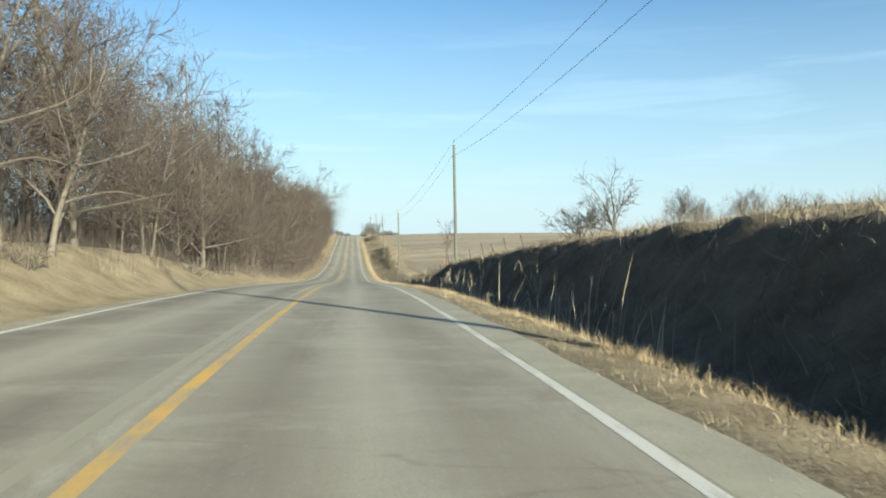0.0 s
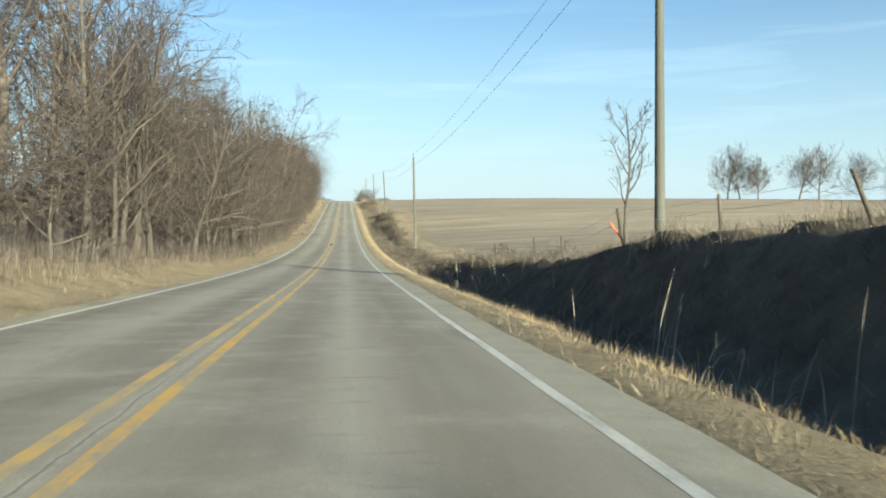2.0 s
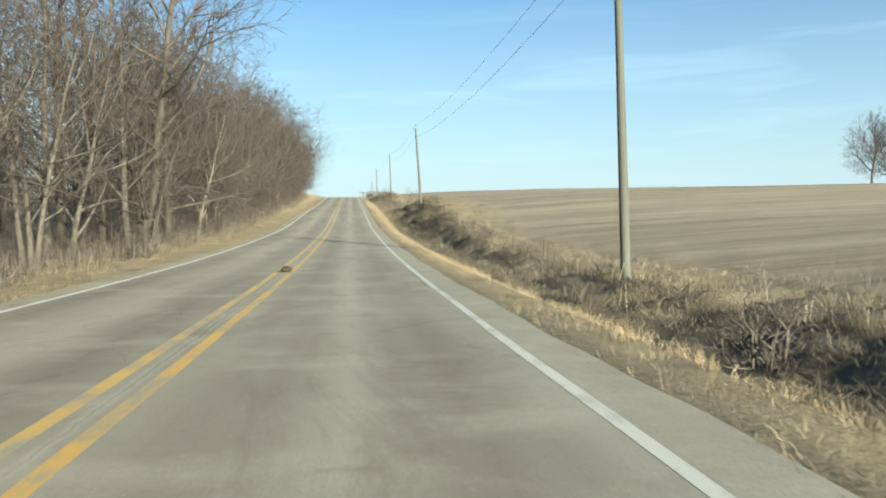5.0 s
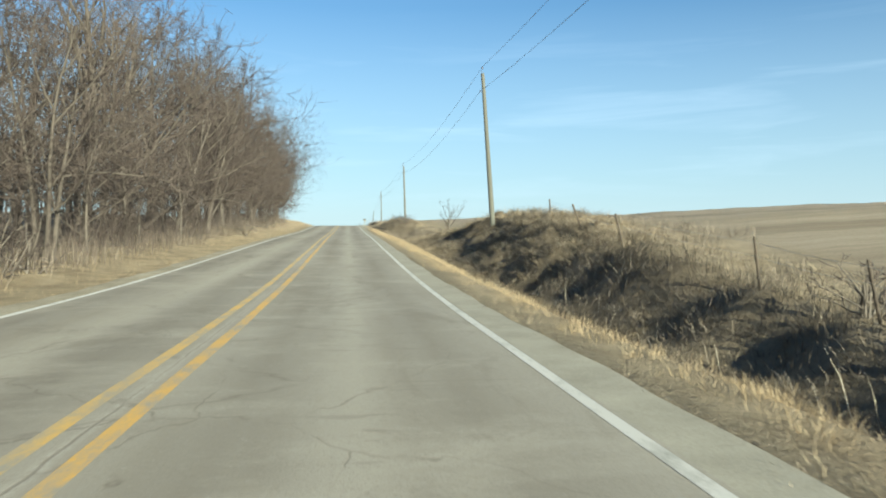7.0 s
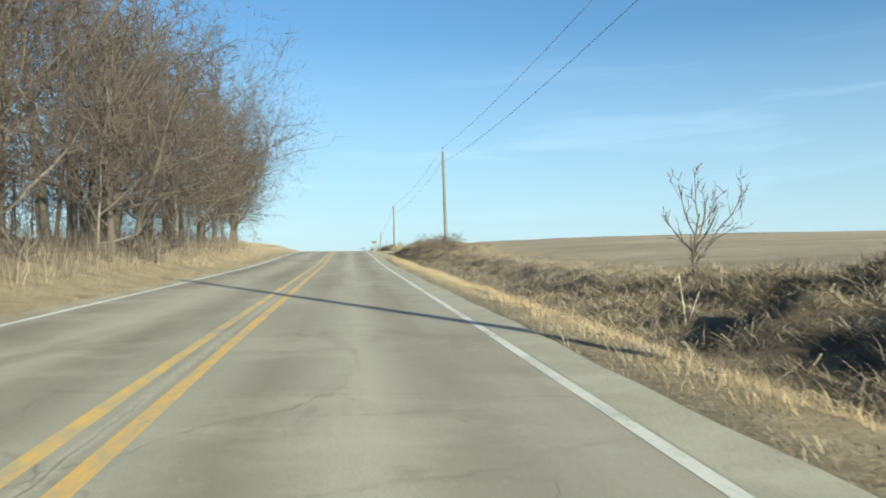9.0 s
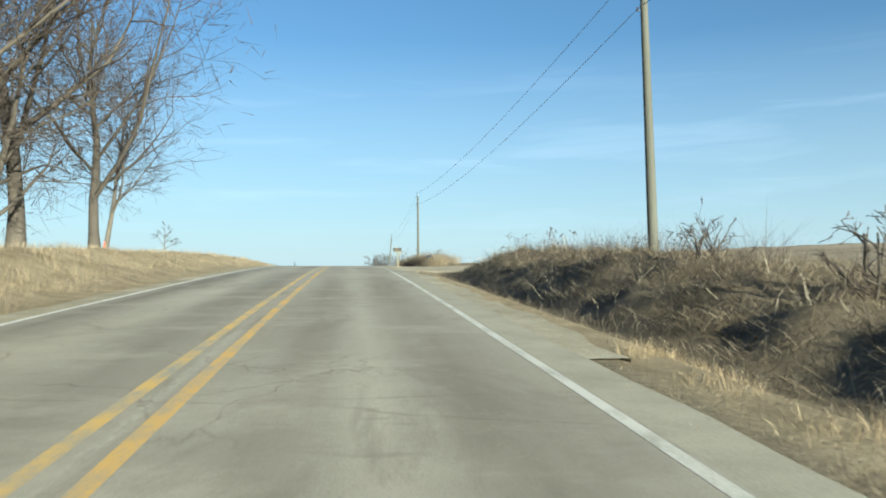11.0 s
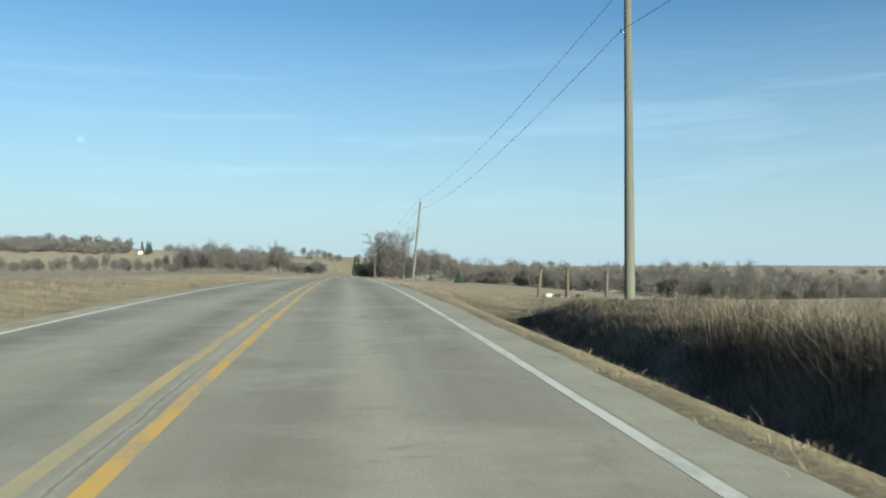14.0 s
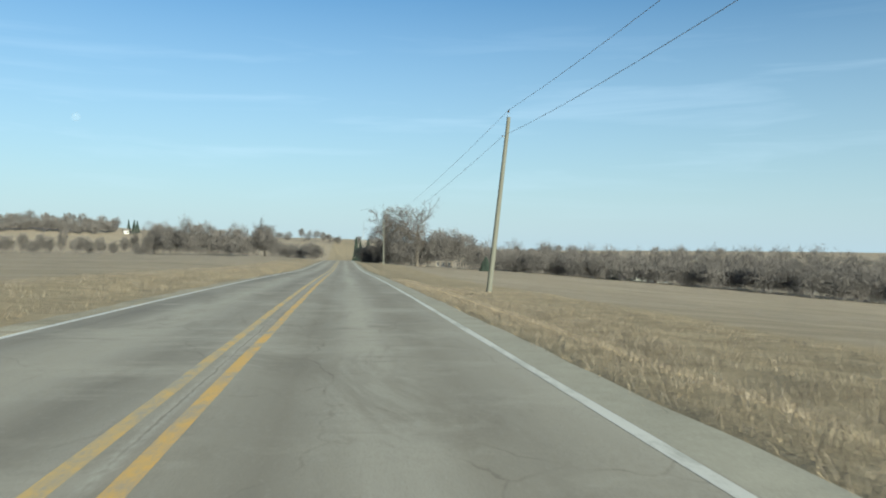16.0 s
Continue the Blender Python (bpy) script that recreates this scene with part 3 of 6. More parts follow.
def box_bm(size, at=(0, 0, 0), bevel=0.0, turn=None):
    bm = bmesh.new()
    bmesh.ops.create_cube(bm, size=1.0)
    bmesh.ops.scale(bm, vec=size, verts=bm.verts)
    if bevel:
        bmesh.ops.bevel(bm, geom=bm.edges[:], offset=bevel, segments=2, affect="EDGES", profile=0.6)
    if turn is not None:
        bmesh.ops.transform(bm, matrix=turn, verts=bm.verts)
    bmesh.ops.translate(bm, vec=at, verts=bm.verts)
    return bm


def tube_bm(points, radii, sides=8, cap=True, bm=None):
    bm = bm or bmesh.new()
    pts = [Vector(p) for p in points]
    rings = []
    for k, p in enumerate(pts):
        d = (pts[min(k + 1, len(pts) - 1)] - pts[max(k - 1, 0)]).normalized()
        u = d.orthogonal().normalized() if abs(d.z) < 0.99 else Vector((1, 0, 0))
        v = d.cross(u).normalized()
        u = v.cross(d).normalized()
        rings.append([bm.verts.new(p + radii[k] * (math.cos(a) * u + math.sin(a) * v)) for a in (2 * math.pi * j / sides for j in range(sides))])
    for r0, r1 in zip(rings, rings[1:]):
        for j in range(sides):
            f = bm.faces.new((r0[j], r0[(j + 1) % sides], r1[(j + 1) % sides], r1[j]))
            f.smooth = True
    if cap:
        bm.faces.new(rings[0][::-1])
        bm.faces.new(rings[-1])
    return bm


def gz(x, y):
    return float(ground_z(x, y))


# ---- bare winter trees ----
def grow_tree(rng, height, spread_r, trunk_r, limbs=9, twig_count=5, fine=4, base=0.28, lean=0.0, stems=1, up=0.55, twiglets=2):
    """Tubes of a bare tree: (points, radii, level)."""
    tubes = []

    def bend(p, d, length, n, wob, lift):
        pts = [p]
        step = length / n
        for _ in range(n):
            d = (d + Vector((rng.gauss(0, wob), rng.gauss(0, wob), rng.gauss(0, wob) + lift))).normalized()
            p = p + d * step
            pts.append(p)
        return pts

    def along(pts, u):
        k = min(int(u * (len(pts) - 1)), len(pts) - 2)
        f = u * (len(pts) - 1) - k
        return pts[k].lerp(pts[k + 1], f), (pts[k + 1] - pts[k]).normalized()

    def side(d, angle, turn):
        o = d.orthogonal().normalized()
        o.rotate(Matrix.Rotation(turn, 3, d))
        return (d * math.cos(angle) + o * math.sin(angle)).normalized()

    for s in range(stems):
        a = rng.uniform(0, 6.28)
        d0 = Vector((math.cos(a) * 0.16 * (stems > 1) + lean, math.sin(a) * 0.16 * (stems > 1), 1)).normalized()
        trunk = bend(Vector((0.25 * math.cos(a) * (stems > 1), 0.25 * math.sin(a) * (stems > 1), -0.3)), d0, height * rng.uniform(0.82, 0.95), 9, 0.06, 0.03)
        n = len(trunk) - 1
        tubes.append((trunk, [trunk_r * (1.35 if k == 0 else 1.0) * (1 - 0.9 * k / n) + 0.012 for k in range(n + 1)], 0))
        turn = rng.uniform(0, 6.28)
        for i in range(limbs):
            u = base + (0.97 - base) * (i + rng.random() * 0.8) / limbs
            p, d = along(trunk, u)
            turn += 2.4 + rng.uniform(-0.5, 0.5)
            length = spread_r * (1.15 - 0.75 * max(0, u - 0.35)) * rng.uniform(0.7, 1.15)
            limb = bend(p, side(d, rng.uniform(0.6, 1.15) * (1.15 - 0.4 * u), turn), length, 5, 0.13, 0.10 * up)
            r1 = trunk_r * (1 - 0.85 * u) * rng.uniform(0.38, 0.60) + 0.009
            tubes.append((limb, [r1 * (1 - 0.85 * k / 5) + 0.005 for k in range(6)], 1))
            for _ in range(twig_count + rng.randint(0, 2)):
                u2 = rng.uniform(0.2, 1.0)
                p2, d2 = along(limb, u2)
                br = bend(p2, side(d2, rng.uniform(0.4, 1.0), rng.uniform(0, 6.28)), length * rng.uniform(0.28, 0.55), 3, 0.16, 0.10 * up)
                r2 = r1 * 0.45 * (1 - 0.5 * u2) + 0.004
                tubes.append((br, [r2, r2 * 0.75, r2 * 0.5, 0.004], 2))
                for _ in range(fine + rng.randint(0, 2)):
                    p3, d3 = along(br, rng.uniform(0.15, 1.0))
                    tw = bend(p3, side(d3, rng.uniform(0.3, 0.9), rng.uniform(0, 6.28)), length * rng.uniform(0.14, 0.30), 2, 0.2, 0.12 * up)
                    tubes.append((tw, [0.013, 0.010, 0.005], 3))
                    for _ in range(twiglets):
                        p4, d4 = along(tw, rng.uniform(0.1, 1.0))
                        e4 = p4 + side(d4, rng.uniform(0.3, 0.9), rng.uniform(0, 6.28)) * length * rng.uniform(0.07, 0.17)
                        tubes.append(([p4, e4], [0.011, 0.004], 4))
    return tubes


def tubes_mesh(name, tubes, mat, thick=1.0):
    verts, faces = [], []
    for pts, radii, level in tubes:
        sides = (8, 5, 4, 3, 3)[level]
        first = len(verts)
        last = len(pts) - 1
        for k, p in enumerate(pts):
            if k == last and level >= 2:
                verts.append(p)
                break
            d = (pts[min(k + 1, last)] - pts[max(k - 1, 0)])
            d.normalize()
            u = d.orthogonal()
            u.normalize()
            v = d.cross(u)
            r = radii[k] * (thick if level >= 2 else 1.0)
            for j in range(sides):
                a = 6.2832 * j / sides
                verts.append(p + (r * math.cos(a)) * u + (r * math.sin(a)) * v)
        for k in range(last):
            for j in range(sides):
                a, b = first + k * sides + j, first + k * sides + (j + 1) % sides
                if k == last - 1 and level >= 2:
                    faces.append((a, b, first + last * sides))
                else:
                    faces.append((a, b, b + sides, a + sides))
    me = bpy.data.meshes.new(name)
    me.from_pydata([tuple(v) for v in verts], [], faces)
    me.polygons.foreach_set("use_smooth", np.ones(len(faces), bool))
    me.materials.append(mat)
    return me


def make_tree(name, seed, label, category="tree", thick=1.0, group="", **kw):
    rng = random.Random(seed)
    tubes = grow_tree(rng, **kw)
    tree = empty(name)
    for pname, sel, mat in (("trunk", [t for t in tubes if t[2] <= 1], MAT_BARK), ("crown", [t for t in tubes if t[2] >= 2], MAT_TWIG)):
        ob = new(pname, tubes_mesh(pname, sel, mat, thick))
        ob.parent = tree
    tagged(tree, label, category, group)
    return tree


def stand(tree, x, y, turn=0.0, size=1.0, tall=1.0, first=False, sink=0.1):
    """Puts the tree, or a copy of it, on the ground at x, y."""
    m = Matrix.LocRotScale((x, y, gz(x, y) - sink), Euler((0, 0, turn)), (size, size, size * tall))
    if first:
        tree.matrix_world = m
        return tree
    c = copy_thing(tree, pose(0, 0, 0))
    c.matrix_basis = m
    return c


WOOD = "bare trees of the roadside wood"
wood_kinds = [
    make_tree("tree", 11, "bare slender grey-brown tree at the wood's edge", group=WOOD, height=13, spread_r=4.4, trunk_r=0.16, limbs=12, twig_count=4, fine=4, base=0.22, twiglets=2),
    make_tree("tree", 12, "bare spreading tree with dense brown twigs", group=WOOD, height=12, spread_r=5.2, trunk_r=0.20, limbs=13, twig_count=4, fine=4, base=0.14, twiglets=2),
    make_tree("tree", 13, "bare tall grey-barked tree in the wood", group=WOOD, height=15, spread_r=4.6, trunk_r=0.19, limbs=12, twig_count=4, fine=3, base=0.30, twiglets=2),
    make_tree("tree", 14, "bare many-stemmed tree with pale bark", group=WOOD, height=10.5, spread_r=4.0, trunk_r=0.10, limbs=7, twig_count=4, fine=4, base=0.2, stems=3, twiglets=2),
    make_tree("tree", 15, "bare crooked tree with reddish-brown twigs", group=WOOD, height=11, spread_r=5.0, trunk_r=0.15, limbs=12, twig_count=4, fine=4, base=0.12, lean=0.15, twiglets=2),
    make_tree("tree", 16, "bare young tree in the understorey", group=WOOD, height=7.5, spread_r=3.0, trunk_r=0.06, limbs=13, twig_count=5, fine=4, base=0.08),
]


def plant_wood():
    rng = random.Random(5)
    used = set()
    y = -26.0
    spots = []
    while y < 300:
        for lo, hi in ((-11.0, -9.4), (-14.5, -11.8), (-20.5, -15.5), (-30, -22)):
            if lo == -30 and rng.random() < 0.4:
                continue
            spots.append((rng.uniform(lo, hi), y + rng.uniform(-1.9, 1.9)))
        y += 4.9
    for x, y in spots:
        if x < -21:
            WOOD_SPOTS.append((x, y, rng.uniform(15, 19), rng.uniform(5, 6.5)))
            continue
        near = x > -11.1
        k = rng.choice((0, 1, 3, 4, 5, 5)) if near else rng.choice((0, 1, 2, 2, 4, 1))
        size = rng.uniform(0.8, 1.1) if near else rng.uniform(1.12, 1.42)
        size *= 0.78 if y < 72 else 1.0
        turn = rng.uniform(0, 6.28)
        if k == 4 and near:
            turn = rng.uniform(-0.7, 0.7)
        stand(wood_kinds[k], x, y, turn, size, rng.uniform(0.92, 1.08), first=k not in used)
        used.add(k)
        WOOD_SPOTS.append((x, y, KIND_HEIGHT[k] * size, KIND_SPREAD[k] * size))


WOOD_SPOTS = []
KIND_HEIGHT, KIND_SPREAD = (13, 12, 15, 10.5, 11, 7.5), (4.4, 5.2, 4.6, 4.0, 5.0, 3.0)
plant_wood()


# ---- single trees ----
def lone(seed, x, y, label, turn=0.0, thick=1.0, sink=0.1, **kw):
    t = make_tree("tree", seed, label, thick=thick, **kw)
    return stand(t, x, y, turn, first=True, sink=sink)


lone(31, -12.6, 313.4, "large spreading bare tree on the bank past the wood", height=16, spread_r=9.0, trunk_r=0.27, limbs=17, twig_count=7, fine=5, base=0.22)
lone(32, -13.4, 317.6, "slender bare tree with rising forks on the bank", height=10.5, spread_r=4.4, trunk_r=0.15, limbs=12, twig_count=6, fine=5, base=0.28, up=1.0, lean=0.14)
lone(33, -11.0, 300.0, "tall bare tree at the end of the wood", height=18, spread_r=8.2, trunk_r=0.28, limbs=15, twig_count=7, fine=5, base=0.2)
lone(34, -12.0, 325.5, "small bare sapling on the grassy bank", height=2.1, spread_r=0.9, trunk_r=0.03, limbs=7, twig_count=3, fine=2, base=0.3)
lone(35, -9.8, 165.0, "tall bare tree rising above the wood", height=19, spread_r=6.4, trunk_r=0.26, limbs=15, twig_count=7, fine=5, base=0.3)
lone(36, -10.8, 92.0, "pale bare tree with a straight trunk", height=13.5, spread_r=4.6, trunk_r=0.22, limbs=14, twig_count=7, fine=5, base=0.3)
lone(37, -10.6, 126.0, "large spreading bare tree overhanging the road", height=16, spread_r=6.0, trunk_r=0.26, limbs=16, twig_count=7, fine=5, base=0.26)
lone(41, 11.0, 31.7, "gnarled bare tree on top of the bank", height=1.1, spread_r=2.0, trunk_r=0.11, limbs=11, twig_count=5, fine=4, base=0.4, up=-0.1, lean=-0.35, thick=0.6)
lone(42, 10.4, 34.5, "small bare brushy tree on the bank", height=1.5, spread_r=1.2, trunk_r=0.04, limbs=8, twig_count=4, fine=4, base=0.1, stems=3, thick=0.7)
lone(43, 8.7, 72.6, "slender bare sapling beside a pole", height=4.9, spread_r=1.3, trunk_r=0.05, limbs=9, twig_count=4, fine=3, base=0.35, up=1.6, thick=0.5)
lone(44, 8.9, 242.0, "small open bare tree at the field edge", height=2.3, spread_r=1.6, trunk_r=0.06, limbs=8, twig_count=3, fine=2, base=0.22, up=1.5, thick=0.8)

RIDGE_SPOTS = ((133, 312, 0.95), (137, 311, 0.82), (141.5, 307, 0.74), (153, 301, 0.88), (158.5, 298, 0.95), (169.5, 291.5, 0.82), (178, 287, 0.85), (201, 275, 0.85), (209, 268, 0.9))
RIDGE = "bare trees on the field ridge"
ridge_tree = make_tree("tree", 51, "tall bare tree on the field ridge", group=RIDGE, height=17, spread_r=8.4, trunk_r=0.36, limbs=15, twig_count=6, fine=4, base=0.2, up=1.6, thick=1.7)
for k, (x, y, s) in enumerate(RIDGE_SPOTS):
    stand(ridge_tree, x, y, k * 1.7, s, 1.05, first=k == 0)



# ---- fine twigs and distant woods ----
def slivers(name, mat, place, aim, length, width, label, category):
    """Thin tapering twigs, three-sided, joined into one piece of stuff."""
    n = len(place)
    d = aim / np.linalg.norm(aim, axis=1, keepdims=True)
    ref = np.where(np.abs(d[:, 2:3]) > 0.9, np.array([[1.0, 0, 0]]), np.array([[0, 0, 1.0]]))
    u = np.cross(d, ref)
    u /= np.linalg.norm(u, axis=1, keepdims=True)
    v = np.cross(d, u)
    V = np.empty((n, 4, 3))
    for k in range(3):
        a = 2.0944 * k
        V[:, k] = place + (math.cos(a) * u + math.sin(a) * v) * (width / 2)[:, None]
    V[:, 3] = place + d * length[:, None]
    b = (np.arange(n) * 4)[:, None]
    F = np.concatenate([b + (0, 1, 3), b + (1, 2, 3), b + (2, 0, 3)], 1).reshape(-1, 3)
    ob = mesh_object(name, V.reshape(-1, 3), F, mat)
    return tagged(ob, label, category, kind="stuff")


def crown_twigs(name, spots, per, mat, lens, widths, label, category, seed, low=0.32, trunks=False, round_top=0.36):
    """spots: x, y, height, crown radius."""
    rng = np.random.default_rng(seed)
    S = np.repeat(np.asarray(spots, float), per, axis=0)
    n = len(S)
    q = rng.normal(size=(n, 3))
    q /= np.linalg.norm(q, axis=1, keepdims=True)
    r = rng.uniform(0.35, 1.0, n) ** 0.6
    # each crown is a few overlapping lobes, so that its outline stays uneven
    lobe = rng.integers(0, 5, n)
    tree = np.repeat(np.arange(len(spots)), per)
    h1 = np.sin(tree * 12.9898 + lobe * 78.233) * 43758.5453
    h2 = np.sin(tree * 39.346 + lobe * 11.135) * 24634.6345
    h3 = np.sin(tree * 73.156 + lobe * 52.235) * 13758.1453
    o = np.stack([h1 - np.floor(h1) - 0.5, h2 - np.floor(h2) - 0.5, h3 - np.floor(h3) - 0.5], 1)
    H, R = S[:, 2], S[:, 3]
    mid = low + (1 - low) / 2
    p = np.empty((n, 3))
    p[:, 0] = S[:, 0] + R * (q[:, 0] * r * 0.56 + o[:, 0] * 0.88)
    p[:, 1] = S[:, 1] + R * (q[:, 1] * r * 0.56 + o[:, 1] * 0.88)
    base = np.repeat(ground_z(np.asarray(spots)[:, 0], np.asarray(spots)[:, 1]), per)
    p[:, 2] = base + H * (mid + q[:, 2] * r * round_top * 0.62 + o[:, 2] * round_top * 0.9)
    aim = q * 0.8 + rng.normal(size=(n, 3)) * 0.7 + np.array([0, 0, 0.28])
    length, width = rng.uniform(*lens, n), rng.uniform(*widths, n)
    if trunks:
        k = len(spots)
        T = np.asarray(spots, float)
        for lean in (-0.06, 0.05):
            p = np.concatenate([p, np.stack([T[:, 0] + lean * 6, T[:, 1], ground_z(T[:, 0], T[:, 1]) - 0.3], 1)])
            aim = np.concatenate([aim, np.stack([rng.normal(lean, 0.06, k), rng.normal(0, 0.06, k), np.ones(k)], 1)])
            length = np.concatenate([length, T[:, 2] * 0.85])
            width = np.concatenate([width, T[:, 3] * 0.05])
    return slivers(name, mat, p, aim, length, width, label, category)


# Base greys lifted to put distance haze into the twigs' own colour.
MAT_FARTWIG = material("haze_grey_twigs", [(0.056, 0.052, 0.053), (0.096, 0.088, 0.086), (0.148, 0.134, 0.127)], 0.03, 0.95, 0, island=0.35)
crown_twigs("wood_twigs", [(x + (0.5 if x > -15 else 0), y, h * 0.95, r * 0.92) for x, y, h, r in WOOD_SPOTS + [s for s in WOOD_SPOTS if s[1] > 236 or s[1] < 78]] + 3 * [(-10.4, 300, 17.5, 8.6), (-10.6, 126, 16, 6.0)] + [(-9.6, 140, 16.5, 6.6), (-9.6, 112, 16, 6.2)] + 4 * [(-12.6, 313.0, 15.5, 5.6)] + [(-12.4, 317.6, 9, 3.0)] + 2 * [(-9.8, 165, 19, 6.4), (-10.8, 92, 13.5, 4.4), (-9.4, 283, 16, 7.4), (-9.4, 262, 16, 7.2), (-9.2, 296, 17, 7.8), (-9.4, 240, 15, 6.6)], 600, MAT_TWIG, (0.35, 1.0), (0.014, 0.036), "dense mesh of fine bare twigs in the roadside wood", "twigs", 3, 0.13, round_top=0.42)
crown_twigs("wood_stems", [s for s in WOOD_SPOTS if s[0] < -15], 40, MAT_BARK, (0.5, 1.5), (0.02, 0.04), "thin stems and branches deep in the wood", "stems", 13, 0.2, trunks=True)
crown_twigs("wood_thicket", [(x + 0.4, y + 1.5, 5.2, 2.8) for x, y, h, r in WOOD_SPOTS if y > 50 or x < -11.8], 260, MAT_TWIG, (0.5, 1.3), (0.014, 0.026), "tangled bare understorey twigs inside the wood", "twigs", 4, 0.08, round_top=0.5)
crown_twigs("wood_depth", [(x - 3 - (k % 3) * 3.5, y + 2.0, 7.5 + k % 4, 4.0) for k, (x, y, h, r) in enumerate(WOOD_SPOTS) if x < -15], 330, MAT_TWIG, (0.8, 2.2), (0.03, 0.07), "dark tangled brush and saplings deep in the wood", "twigs", 14, 0.05, trunks=True, round_top=0.52)
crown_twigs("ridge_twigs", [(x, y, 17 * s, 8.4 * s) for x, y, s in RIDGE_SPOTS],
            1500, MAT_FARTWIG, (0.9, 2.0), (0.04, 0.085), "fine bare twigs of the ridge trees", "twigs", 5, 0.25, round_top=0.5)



def plant_far():
    rng = random.Random(8)
    cx, cy = 0.0, 398.5
    groups = {}

    def put(group, az, dist, h, r):
        a = radians(az)
        groups.setdefault(group, []).append((cx + dist * math.sin(a), cy + dist * math.cos(a), h, r))

    az = 11.0
    while az < 48:  # valley wood beyond the falling field
        for d0, d1, h0, h1 in ((236, 250, 5.5, 10), (252, 275, 8, 12), (280, 310, 12, 15), (315, 360, 15, 19)):
            put("valley_wood", az + rng.uniform(-0.3, 0.3), rng.uniform(d0, d1), rng.uniform(h0, h1) * min(1.0, 0.6 + 0.05 * max(0.0, az - 18)), rng.uniform(2.6, 4.8))
        az += 0.55
    az = 9.0
    while az < 21:
        put("valley_wood", az, rng.uniform(235, 300), rng.uniform(6.5, 10), rng.uniform(3.4, 5))
        az += 0.55
    for az, d, h in ((5.8, 213, 9), (6.3, 215, 12), (6.9, 210, 13), (7.4, 216, 12.5), (8.0, 214, 13), (8.6, 222, 11.5), (9.2, 226, 10), (2.0, 225, 6), (2.5, 222, 7), (3.4, 214, 6), (4.4, 212, 6), (5.0, 216, 7), (1.6, 235, 5)):
        put("roadside_grove", az, d, h * 0.82, 4.4)
    az = -6.8
    while az > -13.4:  # hedge trees across the left field
        put("hedge_trees", az, rng.uniform(280, 300), rng.uniform(9.5, 13.0) * (0.7 if -9.2 < az < -8.2 else 1.0), rng.uniform(3, 4.4))
        put("hedge_trees", az - 0.15, rng.uniform(300, 325), rng.uniform(6, 11), rng.uniform(3, 4.4))
        az -= 0.42
    az = -13.4
    while az > -36:
        put("hedge_trees", az, rng.uniform(290, 320), rng.uniform(3.0, 6.2) if rng.random() < 0.8 else 8.0, rng.uniform(1.8, 3.2))
        az -= rng.uniform(0.35, 0.85)
    for az in (-5.0, -4.6, -4.1, -3.7, -3.3, -2.8, -2.4, -2.1):
        put("hedge_trees", az, rng.uniform(235, 300), rng.uniform(3.5, 6.0), rng.uniform(2.4, 3.6))
    for az in (-7.4, -6.9, -6.3, -5.2):
        put("hedge_trees", az, rng.uniform(245, 300), rng.uniform(4.5, 8), rng.uniform(2.4, 3.6))
    az = -15.4
    while az > -42:  # wood on the far hill
        put("hill_wood", az, rng.uniform(790, 830), rng.uniform(8, 12.5), rng.uniform(5, 8))
        put("hill_wood", az, rng.uniform(850, 900), rng.uniform(9, 13), rng.uniform(5, 8))
        az -= 0.42
    az = -12.5
    while az < 45:
        if rng.random() < 0.75:
            put("horizon_trees", az, rng.uniform(900, 1300), rng.uniform(8, 15), rng.uniform(5, 9))
        az += 0.5
    words = {"valley_wood": "grey-brown bare wood in the valley beyond the field", "roadside_grove": "bare grey trees and brush beside the far road", "hedge_trees": "row of bare hedge trees across the field",
             "hill_wood": "hazy bare wood on the distant hill", "horizon_trees": "scattered hazy trees along the horizon"}
    for k, (g, spots) in enumerate(groups.items()):
        far = g in ("hill_wood", "horizon_trees")
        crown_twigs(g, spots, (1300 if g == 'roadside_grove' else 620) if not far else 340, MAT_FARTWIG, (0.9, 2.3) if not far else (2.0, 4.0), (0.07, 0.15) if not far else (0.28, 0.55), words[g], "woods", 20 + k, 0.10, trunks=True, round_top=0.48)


plant_far()
lone(71, 19.0, 608.0, "large round-crowned bare tree beside the road", height=14, spread_r=7.6, trunk_r=0.45, limbs=13, twig_count=6, fine=4, base=0.25, thick=2.0)
lone(72, 11.5, 612.0, "tall bare tree beside the road", height=14, spread_r=6.4, trunk_r=0.4, limbs=12, twig_count=6, fine=4, base=0.3, thick=2.0)
lone(73, -24.5, 650.0, "single round bare tree by the far field", height=9.0, spread_r=5.0, trunk_r=0.35, limbs=12, twig_count=6, fine=4, base=0.2, thick=2.2)
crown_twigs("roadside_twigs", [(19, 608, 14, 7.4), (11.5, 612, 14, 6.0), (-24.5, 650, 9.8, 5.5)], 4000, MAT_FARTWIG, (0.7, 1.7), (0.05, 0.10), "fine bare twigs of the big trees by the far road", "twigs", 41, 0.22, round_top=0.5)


# ---- utility poles and their wires ----
POLES = [  # foot x, y, top x, y, top z, foot z over the ground sheet is found
    (9.4, -2.5, 9.3, -2.5, 10.9), (9.5, 71.8, 9.25, 71.8, 10.29), (8.8, 147.0, 8.5, 147.0, 6.95), (8.8, 219.6, 8.25, 219.6, 8.85),
    (9.0, 295.2, 8.8, 295.2, 11.95), (8.5, 371.0, 8.45, 371.0, 13.97), (8.07, 443.2, 8.99, 442.6, 13.42), (8.6, 575.0, 8.5, 575.0, 11.6), (8.6, 668.0, 8.5, 668.0, 10.0),
]


